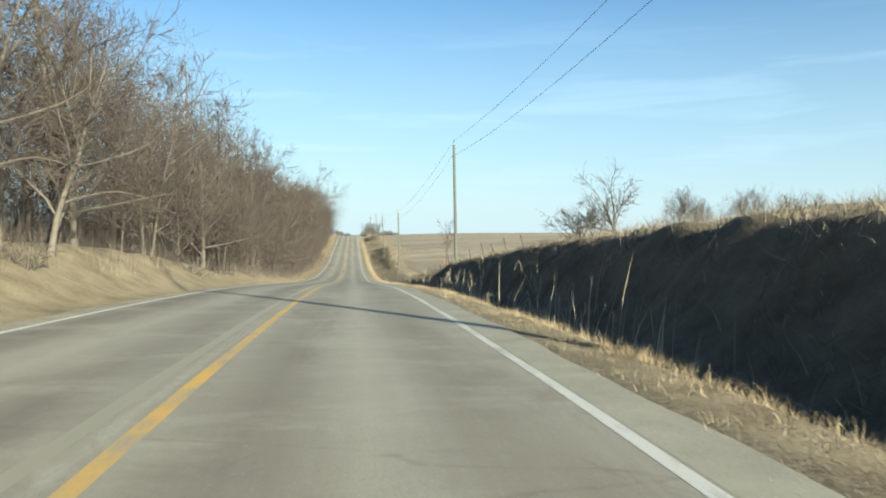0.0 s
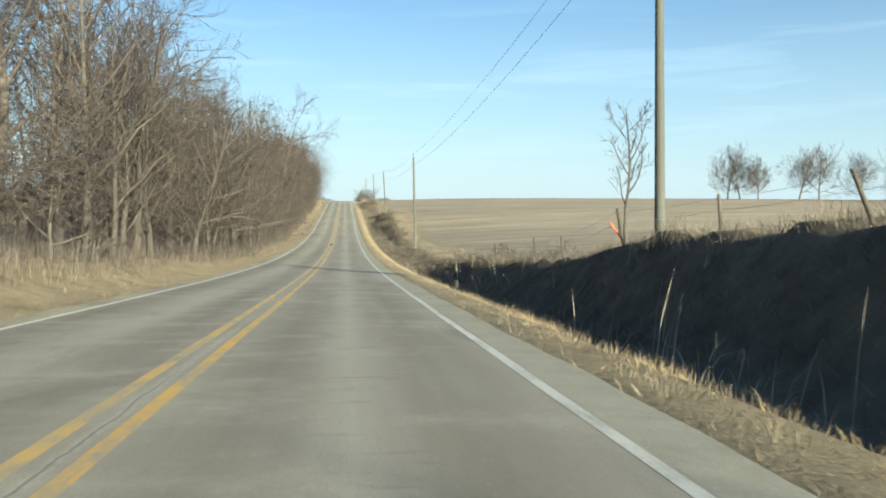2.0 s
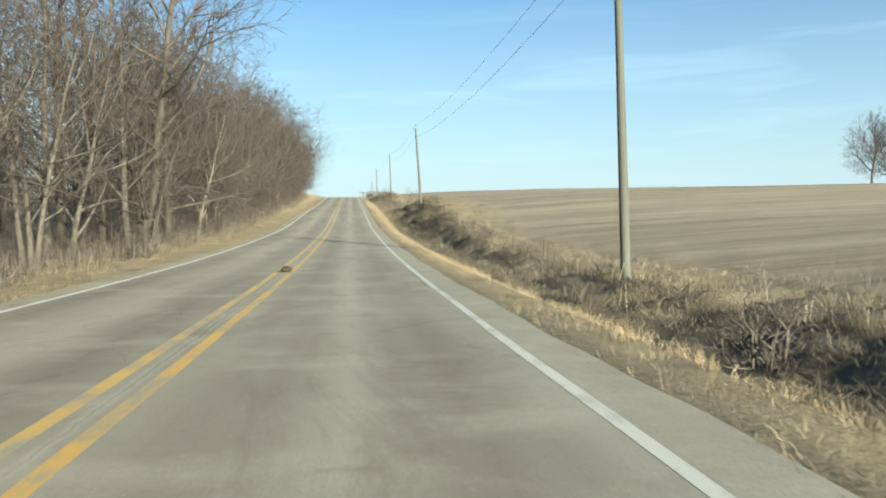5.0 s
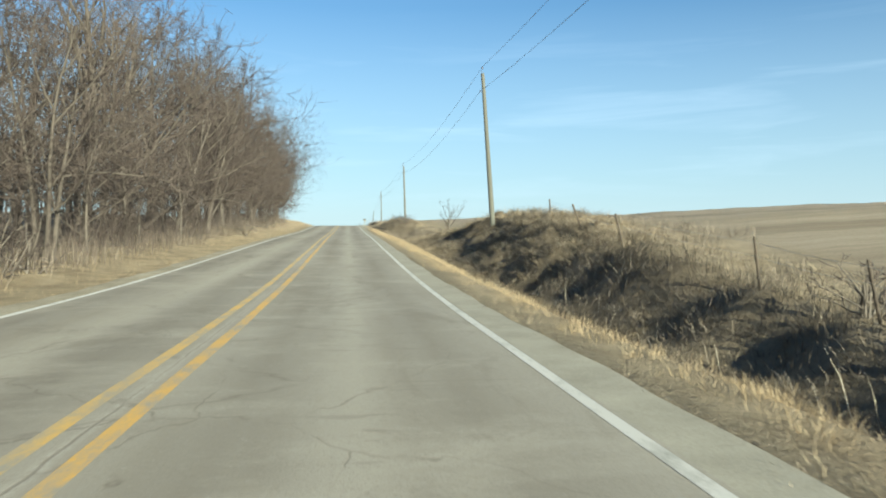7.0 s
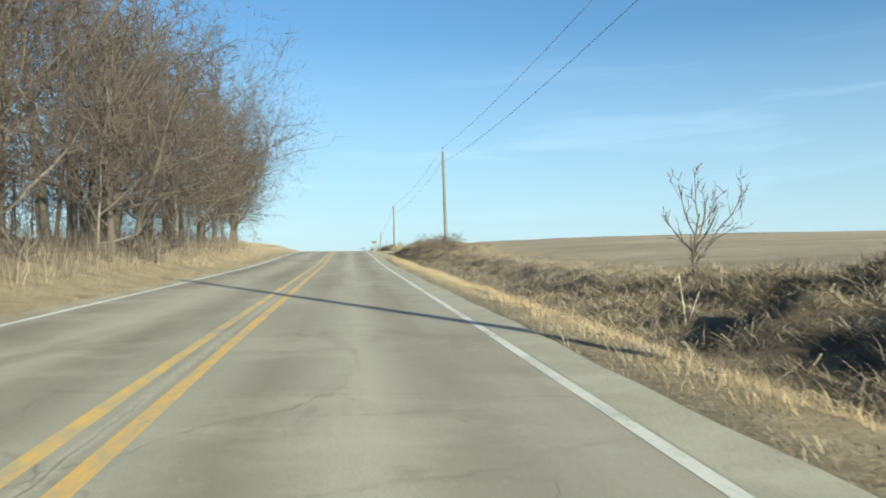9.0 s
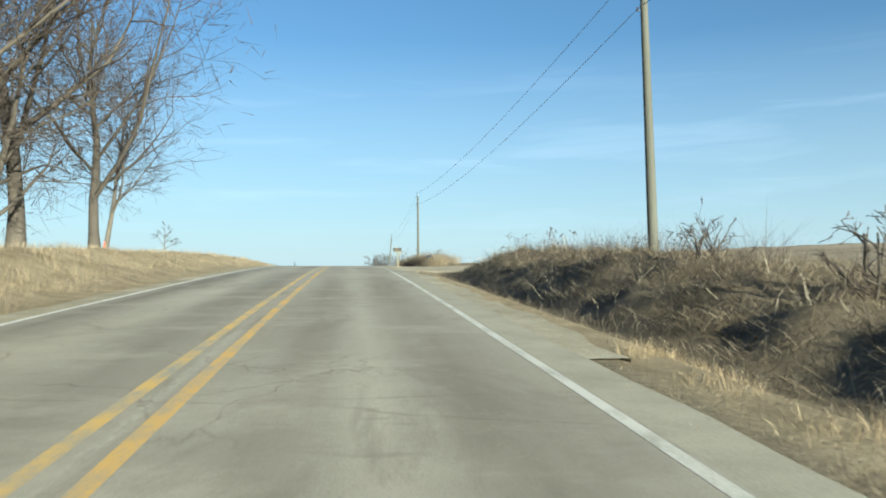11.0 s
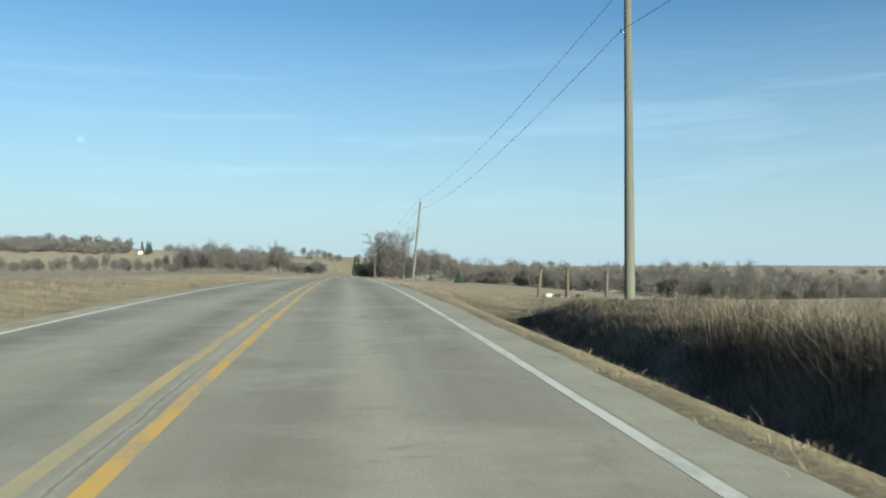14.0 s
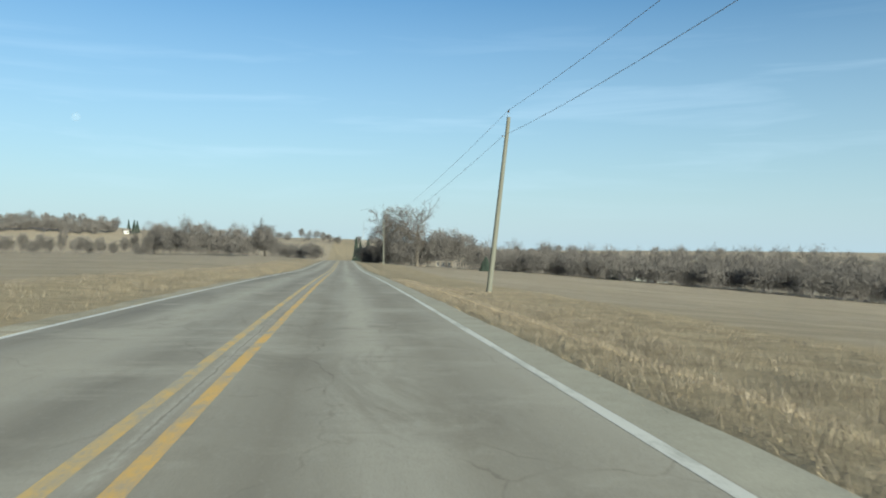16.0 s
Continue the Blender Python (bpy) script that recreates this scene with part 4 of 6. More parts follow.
def utility_pole(fx, fy, tx, ty, tz):
    fz = gz(fx, fy)
    m = Matrix.Translation((fx, fy, fz))
    pole = empty("utility_pole", m)
    top = Vector((tx - fx, ty - fy, tz - fz))
    pts = [top * u for u in (-0.06, 0.02, 0.3, 0.6, 0.97, 1.0)]
    part("shaft", tube_bm(pts, [0.165, 0.16, 0.145, 0.125, 0.11, 0.095], 14), MAT_POLE, pole)
    pin = part("pin", tube_bm([top * 0.985 + Vector((-0.11, 0, 0)), top + Vector((-0.06, 0, 0.18)), top + Vector((-0.02, 0, 0.30))], [0.012] * 3, 6), MAT_STEEL, pole)
    bm = bmesh.new()
    for r, h in ((0.055, 0.0), (0.04, 0.05), (0.05, 0.1)):
        tube_bm([top + Vector((-0.02, 0, 0.27 + h)), top + Vector((-0.02, 0, 0.31 + h))], [r, r * 0.8], 10, True, bm)
    part("insulator", bm, MAT_PORCELAIN, pin, "brown porcelain insulator")
    low = top * (1 - 1.15 / top.length)
    bracket = part("bracket", tube_bm([low, low + Vector((-0.16, 0, 0.02)), low + Vector((-0.22, 0, 0.06))], [0.016] * 3, 6), MAT_STEEL, pole)
    part("spool", tube_bm([low + Vector((-0.22, 0, 0.02)), low + Vector((-0.22, 0, 0.07)), low + Vector((-0.22, 0, 0.12))], [0.035, 0.022, 0.035], 8), MAT_PORCELAIN, bracket, "brown porcelain spool")
    tagged(pole, "leaning weathered wooden utility pole on the verge" if abs(tx - fx) > 0.7 else "weathered wooden utility pole with two wires", "utility pole", "utility poles along the road")
    return pole, Vector((fx, fy, fz)) + top + Vector((-0.02, 0, 0.40)), Vector((fx, fy, fz)) + low + Vector((-0.22, 0, 0.07))


def power_line(ends, sag, label):
    cu = bpy.data.curves.new("power_line", "CURVE")
    cu.dimensions = "3D"
    cu.bevel_depth = 0.010
    cu.bevel_resolution = 1
    sp = cu.splines.new("POLY")
    pts = []
    for a, b in zip(ends, ends[1:]):
        n = 24
        for k in range(n):
            u = k / n
            p = a.lerp(b, u)
            p.z -= sag * 4 * u * (1 - u)
            pts.append(p)
    pts.append(ends[-1])
    sp.points.add(len(pts) - 1)
    for q, p in zip(sp.points, pts):
        q.co = (*p, 1)
    cu.materials.append(MAT_WIRE)
    tagged(new("power_line", cu), label, "power line")


tops, lows = [Vector((9.4, -75, 10.9))], [Vector((9.2, -75, 9.8))]
for row in POLES:
    _, t_end, l_end = utility_pole(*row)
    tops.append(t_end)
    lows.append(l_end)
tops.append(Vector((8.6, 760, 5.5)))
lows.append(Vector((8.4, 760, 4.5)))
power_line(tops, 0.9, "thin dark upper wire strung between the poles")
power_line(lows, 1.0, "thin dark lower wire strung between the poles")


# ---- dry grass, weeds and undergrowth ----
def blades(name, mat, xy, height, width, lean, label, category, per=1, radius=0.0, seed=1, droop=0.5, bias=None, mound=0.0):
    """Curved dry blades or stems, joined into one piece of stuff. xy: clump places; height, width, lean: (low, high)."""
    rng = np.random.default_rng(seed)
    c = np.repeat(np.asarray(xy, float), per, axis=0)
    n = len(c)
    a = rng.uniform(0, 2 * np.pi, n)
    r = radius * np.sqrt(rng.random(n))
    x, y = c[:, 0] + r * np.cos(a), c[:, 1] + r * np.sin(a)
    z = ground_z(x, y) - 0.02
    clump = np.repeat(rng.uniform(0.65, 1.15, len(xy)), per)
    h = rng.uniform(*height, n) * clump
    if mound:
        h = h * np.clip(1 + mound * (lumps(x * 0.9, y * 0.55) + 0.5 * lumps(x * 2.1, y * 1.7)), 0.3, 1.8)
    w = rng.uniform(*width, n)
    out = a + rng.normal(0, 0.7, n)
    tilt = rng.uniform(*lean, n)
    dx, dy = np.cos(out) * tilt, np.sin(out) * tilt
    if bias is not None:
        dx, dy = dx + bias[0], dy + bias[1]
    turn = rng.uniform(0, np.pi, n)
    ux, uy = np.cos(turn) * w / 2, np.sin(turn) * w / 2
    V = np.empty((n, 5, 3), np.float32)
    for k, (u, s) in enumerate(((0.0, 1), (0.0, -1), (0.55, 0.8), (0.55, -0.8), (1.0, 0))):
        V[:, k, 0] = x + dx * h * u ** 1.6 + ux * s
        V[:, k, 1] = y + dy * h * u ** 1.6 + uy * s
        V[:, k, 2] = z + h * (u - droop * np.minimum(tilt, 1.2) * u * u * 0.6)
    b = (np.arange(n) * 5)[:, None]
    F = np.concatenate([b + (0, 1, 3), b + (0, 3, 2), b + (2, 3, 4)], 1).reshape(-1, 3)
    ob = mesh_object(name, V.reshape(-1, 3), F, mat)
    tagged(ob, label, category, kind="stuff")
    return ob


def scatter(n, x0, x1, y0, y1, seed, keep=None):
    rng = np.random.default_rng(seed)
    p = np.stack([rng.uniform(x0, x1, n), rng.uniform(y0, y1, n)], 1)
    if keep is not None:
        p = p[keep(p[:, 0], p[:, 1], rng.random(n))]
    return p


def off_drive(x, y, r):
    return ~((y > 314.5) & (y < np.where(x > 3.3, 329.0, 331.5)) & (x > 0))


def low_verge(x, y):
    """Stretches where the verge is a short mown strip beside a deep shaded ditch."""
    return (y > 278) & (y < 376) | (y >= 376)


def patchy(x, y, r):
    return off_drive(x, y, r) & ~low_verge(x, y) & (r < 0.35 + 0.65 * (0.5 + 0.5 * np.sin(y * 0.8 + 2 * np.sin(x + y * 0.23))))


def tufted(x, y, r):
    """Clumps crowd along the lip of the ditch and thin out towards the pavement."""
    lip = 3.95 - 0.42 * smooth(130, 168, y) + 0.25 * np.sin(y * 0.37) + 0.15 * np.sin(y * 1.3)
    return (r < np.exp(-((x - lip) / (0.46 + 0.34 * smooth(130, 168, y))) ** 2) * (0.72 + 0.28 * np.sin(y * 0.9 + 1.7 * np.sin(y * 0.31)))) & off_drive(x, y, r)


def mown(x, y, r):
    return off_drive(x, y, r) & low_verge(x, y) & ((x < 3.9) | (y > 372))


def hedge(x, y, r):
    """Tall growth in the ditch: it starts slantwise at the drive and thins out down the road."""
    return (y > 330.7 + np.maximum(6.1 - x, 0) * 3.0) & (x > 5.0) & (x < 6.9 + (y - 331) * 0.2) & (x < 10) & (r < 1.1 - smooth(355, 363, y) * 1.1)


def left_keep(x, y, r):
    return ((y > 60) & (y < 275)) | (r < 0.3)


def brush_keep(x, y, r):
    return (y > 66) | (x < -10.6) | (r < 0.2)


# right verge
blades("verge_tufts", MAT_GOLD, scatter(4200, 3.15, 4.5, -12, 282, 71, tufted), (0.10, 0.30), (0.0035, 0.0065), (0.15, 1.2), "upright golden dead grass tufts along the road edge", "grass", 26, 0.20, 71, droop=0.6)
blades("verge_grass", MAT_STRAW, scatter(3000, 2.72, 4.6, -12, 280, 21, patchy), (0.06, 0.24), (0.003, 0.007), (0.15, 1.1), "pale straw-coloured dead grass along the road edge", "grass", 13, 0.30, 1)
blades("verge_grass", MAT_WEED, scatter(2400, 2.65, 6.5, 374, 446, 76), (0.07, 0.26), (0.003, 0.006), (0.1, 1.0), "dense brown dead grass up to the pavement", "grass", 13, 0.30, 76)
blades("verge_grass", MAT_STRAW, scatter(1900, 2.65, 4.0, 276, 440, 47, mown), (0.04, 0.13), (0.003, 0.006), (0.3, 1.6), "short tan grass strip beside the shoulder", "grass", 10, 0.3, 28)
blades("verge_grass", MAT_WEED, scatter(4600, 2.6, 3.7, -12, 280, 22, off_drive), (0.03, 0.10), (0.003, 0.007), (0.5, 1.8), "short matted brown dead grass beside the shoulder", "grass", 8, 0.36, 2)
# ditch and bank weeds
blades("bank_weeds", MAT_WEED, scatter(6200, 4.6, 11.5, -12, 316, 23, patchy), (0.2, 0.6), (0.007, 0.016), (0.3, 1.6), "matted dark dead weeds and grass on the roadside bank", "weeds", 10, 0.5, 3)
blades("bank_straw", MAT_STRAW, scatter(1300, 4.6, 12.5, -12, 278, 24, patchy), (0.15, 0.5), (0.005, 0.012), (0.5, 1.8), "bent straw lying over the roadside bank", "grass", 9, 0.4, 4)
blades("fence_grass", MAT_STRAW, scatter(1100, 9.4, 15.0, 70, 150, 25, lambda x, y, r: r < 0.35 + 0.65 * (0.5 + 0.5 * np.sin(y * 0.7 + 2 * np.sin(x * 0.9)))), (0.10, 0.38), (0.005, 0.011), (0.1, 0.7), "tall pale dry grass along the field edge", "grass", 10, 0.4, 5)
# heaped straw, weeds and broken stalks on the rough bank before the field track
blades("fence_brush", MAT_SHADE_DARKWEED, scatter(560, 8.3, 9.6, 84, 204, 73), (0.25, 0.75), (0.006, 0.012), (0.1, 0.8), "dark dead brush caught along the old fence", "undergrowth", 16, 0.3, 73, mound=0.5)
blades("fence_grass", MAT_WEED, scatter(520, 9.4, 12.0, 150, 204, 74), (0.15, 0.5), (0.005, 0.011), (0.1, 0.7), "tall pale dry grass along the field edge", "grass", 10, 0.4, 74)
blades("bank_stalks", MAT_STALK, scatter(110, 6.0, 9.4, 96, 196, 75), (0.5, 1.1), (0.008, 0.014), (0.05, 0.6), "thin pale dead stalks beside the fence", "stalks", 1, 0.2, 75, droop=0.1)
blades("bank_straw", MAT_STRAW, scatter(1500, 5.0, 11.0, 198, 246, 41, patchy), (0.35, 0.85), (0.008, 0.017), (0.9, 2.0), "heaps of bleached matted straw on the rough bank", "grass", 18, 0.32, 21, droop=1.1, bias=(-0.3, -0.1))
blades("bank_weeds", MAT_SHADE_DARKWEED, scatter(700, 5.0, 10.5, 188, 246, 42), (0.25, 0.6), (0.008, 0.016), (0.6, 1.8), "tangled dead weeds matted on the rough bank", "weeds", 14, 0.4, 22, droop=1.0)
blades("bank_weeds", MAT_WEED, scatter(900, 8.2, 12.0, -10, 84, 43), (0.2, 0.7), (0.006, 0.012), (0.1, 0.9), "brown dead weeds along the top of the bank", "weeds", 14, 0.4, 23)
blades("bank_stalks", MAT_STALK, scatter(110, 5.2, 10.0, 192, 242, 44), (0.3, 0.8), (0.006, 0.010), (0.5, 1.9), "long broken pale stalks lying on the bank", "stalks", 2, 0.3, 24, droop=0.6)
blades("bank_stalks", MAT_STALK, scatter(120, 5.0, 8.6, 0, 110, 45), (0.5, 1.2), (0.008, 0.013), (0.05, 0.7), "thin pale dead stalks standing on the bank", "stalks", 1, 0.2, 25, droop=0.1)
blades("corner_grass", MAT_WEED, scatter(420, 3.2, 9.0, 327.8, 331.6, 46), (0.04, 0.16), (0.005, 0.010), (0.4, 1.5), "short trodden brown grass beside the drive", "grass", 10, 0.3, 26)
blades("corner_grass", MAT_STRAW, [(3.5, 330.1), (3.38, 330.25), (3.56, 330.3), (3.42, 330.05)], (0.12, 0.34), (0.005, 0.010), (0.2, 0.9), "tuft of dry grass at the mailbox post", "grass", 26, 0.12, 27)
bank_end = lambda x, y, r: (y < 314.2 - np.maximum(5.5 - x, 0) * 1.0) & (r < 0.4 + 0.6 * (0.5 + 0.5 * np.sin(y * 1.1 + 2 * np.sin(x * 1.3))))
blades("bank_straw", MAT_STRAW, scatter(900, 5.4, 10.5, 272, 315, 48, bank_end), (0.3, 0.8), (0.005, 0.010), (0.9, 2.0), "heaps of matted pale straw on the bank", "grass", 24, 0.34, 29, droop=1.1, bias=(-0.3, -0.1))
blades("bank_weeds", MAT_SHADE_DARKWEED, scatter(1100, 4.2, 10.0, 272, 315, 49, bank_end), (0.15, 0.5), (0.007, 0.014), (0.4, 1.6), "dark matted dead weeds low on the bank", "weeds", 14, 0.4, 30, droop=0.8)
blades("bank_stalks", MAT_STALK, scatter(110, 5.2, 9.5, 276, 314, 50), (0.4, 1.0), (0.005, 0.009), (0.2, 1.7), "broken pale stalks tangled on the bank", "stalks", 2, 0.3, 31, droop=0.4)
blades("bank_weeds", MAT_SHADE_DARKWEED, scatter(3800, 4.5, 9.3, 96, 205, 51), (0.12, 0.42), (0.007, 0.014), (0.3, 1.6), "dark dead weeds in the ditch", "weeds", 12, 0.45, 32, droop=0.8)
blades("ditch_stalks", MAT_STALK, scatter(130, 4.7, 6.6, 12, 66, 52), (1.0, 2.0), (0.012, 0.018), (0.02, 0.3), "pale dead reed stalks standing in the ditch", "stalks", 1, 0.2, 33, droop=0.1, bias=(0.12, 0.0))
blades("ditch_stalks", MAT_STALK, scatter(50, 4.6, 5.8, 18, 66, 53), (0.6, 1.1), (0.012, 0.02), (0.1, 0.9), "broken drooping reed leaves in the ditch", "stalks", 5, 0.12, 34, droop=1.0)
blades("bank_straw", MAT_STRAW, scatter(260, 5.6, 10.5, -8, 76, 54), (0.25, 0.6), (0.006, 0.012), (0.9, 2.0), "thin matted straw on the shaded bank", "grass", 10, 0.34, 35, droop=1.1)
blades("bank_brush", MAT_TWIG, scatter(330, 6.8, 10.0, 282, 313, 58), (0.35, 1.0), (0.004, 0.008), (0.2, 1.2), "fine brown brush along the top of the bank", "undergrowth", 12, 0.4, 39, droop=0.2, mound=0.5)
blades("bank_weeds", MAT_WEED, scatter(700, 9.0, 14.5, 198, 240, 59), (0.2, 0.6), (0.006, 0.012), (0.2, 1.3), "brown dead weeds over the top of the rough bank", "weeds", 14, 0.4, 40, droop=0.7, mound=0.4)
# The weeds' dark colour stands in for shade over the ditch's end.
blades("ditch_weeds", MAT_SHADE_DARKWEED, scatter(420, 3.6, 6.4, 358, 375, 60), (0.06, 0.26), (0.006, 0.012), (0.2, 1.3), "low dead weeds where the ditch runs out, darkened as shade", "weeds", 22, 0.4, 41, droop=0.7, mound=0.4)
blades("corner_grass", MAT_WEED, scatter(420, 3.0, 8.0, 307, 316.5, 62, lambda x, y, r: y < 311.5 + x * 0.55), (0.05, 0.18), (0.005, 0.010), (0.4, 1.5), "short brown grass rounding the corner of the drive", "grass", 12, 0.35, 42)
blades("bank_stalks", MAT_STALK, scatter(620, 5.4, 11.5, 196, 242, 63, patchy), (0.2, 0.55), (0.004, 0.008), (0.8, 2.0), "bleached broken stalks matted over the rough bank", "stalks", 9, 0.28, 43, droop=0.9, bias=(-0.3, -0.2))
blades("tall_grass", MAT_STRAW, scatter(160, 4.9, 6.6, 331, 362, 64, hedge), (0.4, 0.9), (0.004, 0.008), (0.05, 0.6), "pale stems standing among the dark dead grass", "grass", 9, 0.2, 44)
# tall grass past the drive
# Dark stems and ditch weeds carry the hedge's shade in their colour.
blades("tall_grass", MAT_SHADE_DARKWEED, scatter(520, 5.0, 6.4, 331, 374, 55, hedge), (0.45, 0.9), (0.004, 0.009), (0.1, 0.7), "dense dead grass along the ditch, darkened as its shaded face", "grass", 60, 0.34, 36, mound=0.3)
blades("ditch_weeds", MAT_SHADE_DARKWEED, scatter(800, 3.65, 5.6, 331.2, 374, 56, lambda x, y, r: y > 331.2 + np.maximum(5.0 - x, 0) * 0.6), (0.10, 0.38), (0.005, 0.011), (0.2, 1.3), "low dead weeds by the mailbox, darkened as the ditch's shade", "weeds", 30, 0.35, 37, mound=0.4)
blades("tall_grass", MAT_TWIG, scatter(200, 5.4, 9.5, 331.5, 374, 57, hedge), (0.6, 1.2), (0.004, 0.008), (0.1, 0.8), "fine dead brush rising out of the tall grass", "grass", 14, 0.4, 38, droop=0.2, mound=0.4)
blades("tall_grass", MAT_WEED, scatter(900, 5.1, 9.5, 330.2, 374, 26, hedge), (0.45, 1.0), (0.004, 0.008), (0.1, 1.5), "tall dense dead brown grass beyond the drive", "grass", 60, 0.5, 6, mound=0.45)
blades("tall_grass", MAT_STRAW, scatter(300, 5.2, 9.5, 332, 374, 27, hedge), (0.55, 1.2), (0.003, 0.007), (0.15, 1.7), "tall pale feathery dry grass beyond the drive", "grass", 34, 0.4, 7, mound=0.45)
blades("tall_grass", MAT_STRAW, scatter(26, 5.6, 8.2, 331.0, 336, 65), (0.7, 1.3), (0.004, 0.009), (0.05, 0.8), "pale reed-like grass rising behind the mailbox", "grass", 34, 0.3, 45, mound=0.3)
blades("tall_grass", MAT_STRAW, scatter(40, 6.0, 7.0, 330.5, 331.8, 29), (0.5, 1.1), (0.004, 0.009), (0.05, 0.6), "pale reed clump at the corner of the drive", "grass", 22, 0.3, 17)
blades("mown_grass", MAT_STRAW, scatter(2600, 3.0, 13, 372, 450, 28), (0.04, 0.11), (0.003, 0.007), (0.3, 1.6), "short tan dead grass on the open verge", "grass", 9, 0.5, 8)
blades("mown_grass", MAT_WEED, scatter(3400, 2.8, 12, 372, 450, 35), (0.06, 0.22), (0.004, 0.009), (0.2, 1.0), "brown dead weeds in the open verge", "grass", 8, 0.4, 18)
# left side
blades("verge_grass", MAT_GOLD, scatter(7000, -9.8, -5.95, -15, 520, 31, left_keep), (0.05, 0.22), (0.004, 0.008), (0.2, 1.1), "dry golden grass on the roadside bank", "grass", 9, 0.42, 9)
blades("bank_grass", MAT_STRAW, scatter(700, -12.5, -7.2, 262, 352, 72), (0.12, 0.42), (0.005, 0.010), (0.05, 0.6), "tall golden feathery grass along the top of the bank", "grass", 20, 0.35, 72, mound=0.3)
blades("bank_grass", MAT_WEED, scatter(3600, -13, -6.6, 262, 560, 32), (0.10, 0.36), (0.004, 0.009), (0.2, 1.3), "tall brown dry grass on the bank", "grass", 12, 0.5, 10)
blades("undergrowth", MAT_TWIG, scatter(5600, -15, -8.3, -22, 292, 33, brush_keep), (0.5, 2.0), (0.006, 0.014), (0.05, 0.5), "tangled bare brush under the wood's edge", "undergrowth", 7, 0.5, 11, droop=0.2)
blades("undergrowth", MAT_WEED, scatter(1700, -11, -8.1, -22, 292, 34, brush_keep), (0.4, 1.1), (0.007, 0.014), (0.1, 0.7), "dead brown weeds along the wood's edge", "undergrowth", 9, 0.45, 12)


# ---- fences ----
MAT_ORANGE = material("orange_plastic", [(0.62, 0.10, 0.04), (0.75, 0.16, 0.07)], 6.0, 0.5, 0, spec=0.4)
MAT_BOXWOOD = material("painted_post_wood", [(0.135, 0.130, 0.092), (0.19, 0.183, 0.132), (0.25, 0.24, 0.178)], 4.0, 0.75, 0.3, 60.0, stretch=(1, 1, 0.15))
MAT_BOXMETAL = material("scuffed_dark_metal", [(0.026, 0.024, 0.021), (0.045, 0.041, 0.036), (0.080, 0.073, 0.064)], 5.0, 0.5, 0.03, 50.0, metal=0.25)
MAT_TAN = material("faded_yellow_paint", [(0.30, 0.21, 0.09), (0.38, 0.28, 0.14)], 9.0, 0.6, 0)
MAT_BLUE = material("blue_sign_paint", [(0.006, 0.014, 0.045), (0.012, 0.024, 0.07)], 6.0, 0.7, 0, spec=0.1)
MAT_SIGNBAR = material("pale_reflective_bars", [(0.028, 0.05, 0.10), (0.05, 0.08, 0.14)], 20.0, 0.5, 0)
MAT_HOUSE = material("white_siding", [(0.42, 0.42, 0.41), (0.55, 0.55, 0.54)], 0.8, 0.7, 0.2, 8.0)
MAT_SIDING = material("tan_siding", [(0.17, 0.145, 0.115), (0.25, 0.215, 0.17)], 0.8, 0.8, 0.2, 8.0)
MAT_ROOF = material("grey_shingle_roof", [(0.10, 0.09, 0.085), (0.17, 0.155, 0.15)], 1.5, 0.9, 0.4, 12.0)
MAT_GLASSDARK = material("dark_window_glass", [(0.02, 0.025, 0.03), (0.04, 0.045, 0.05)], 3.0, 0.12, 0, spec=0.6)
MAT_CONIFER = material("dark_conifer_needles", [(0.012, 0.020, 0.016), (0.026, 0.038, 0.030), (0.042, 0.056, 0.045)], 0.7, 0.85, 0, island=0.5)
MAT_MUD = material("dark_mud", [(0.035, 0.028, 0.02), (0.08, 0.062, 0.045)], 14.0, 0.9, 0.6, 40.0)

FENCE = "old fence posts along the field"


def fence_post(x, y, height, radius, lean_x, lean_y, label):
    z = gz(x, y)
    p = empty("fence_post", Matrix.Translation((x, y, z)))
    top = Vector((lean_x, lean_y, height))
    bm = tube_bm([top * -0.2, top * 0.3, top * 0.75, top * 0.985, top], [radius * 1.05, radius, radius * 0.96, radius * 0.93, radius * 0.78], 10)
    part("post", bm, MAT_POST, p)
    for u in (0.62, 0.9):
        s = top * u
        part("staple", tube_bm([s + Vector((-radius - 0.012, -0.03, 0)), s + Vector((-radius - 0.02, 0, 0.012)), s + Vector((-radius - 0.012, 0.03, 0))], [0.005] * 3, 5), MAT_STEEL, p)
    tagged(p, label, "fence post", FENCE)
    return [Vector((x, y, z)) + top * u + Vector((-radius, 0, 0)) for u in (0.62, 0.9)]


def fence_run(rows, sag=0.05):
    strands = [[], []]
    for row in rows:
        for s, p in zip(strands, fence_post(*row)):
            s.append(p)
    for s in strands:
        cu = bpy.data.curves.new("fence_wire", "CURVE")
        cu.dimensions, cu.bevel_depth, cu.bevel_resolution = "3D", 0.004, 0
        sp = cu.splines.new("POLY")
        pts = []
        for a, b in zip(s, s[1:]):
            for k in range(5):
                q = a.lerp(b, k / 5)
                q.z -= sag * 4 * (k / 5) * (1 - k / 5)
                pts.append(q)
        pts.append(s[-1])
        sp.points.add(len(pts) - 1)
        for c, q in zip(sp.points, pts):
            c.co = (*q, 1)
        cu.materials.append(MAT_STEEL)
        tagged(new("fence_wire", cu), "thin rusty wire strand of the old fence", "fence wire")


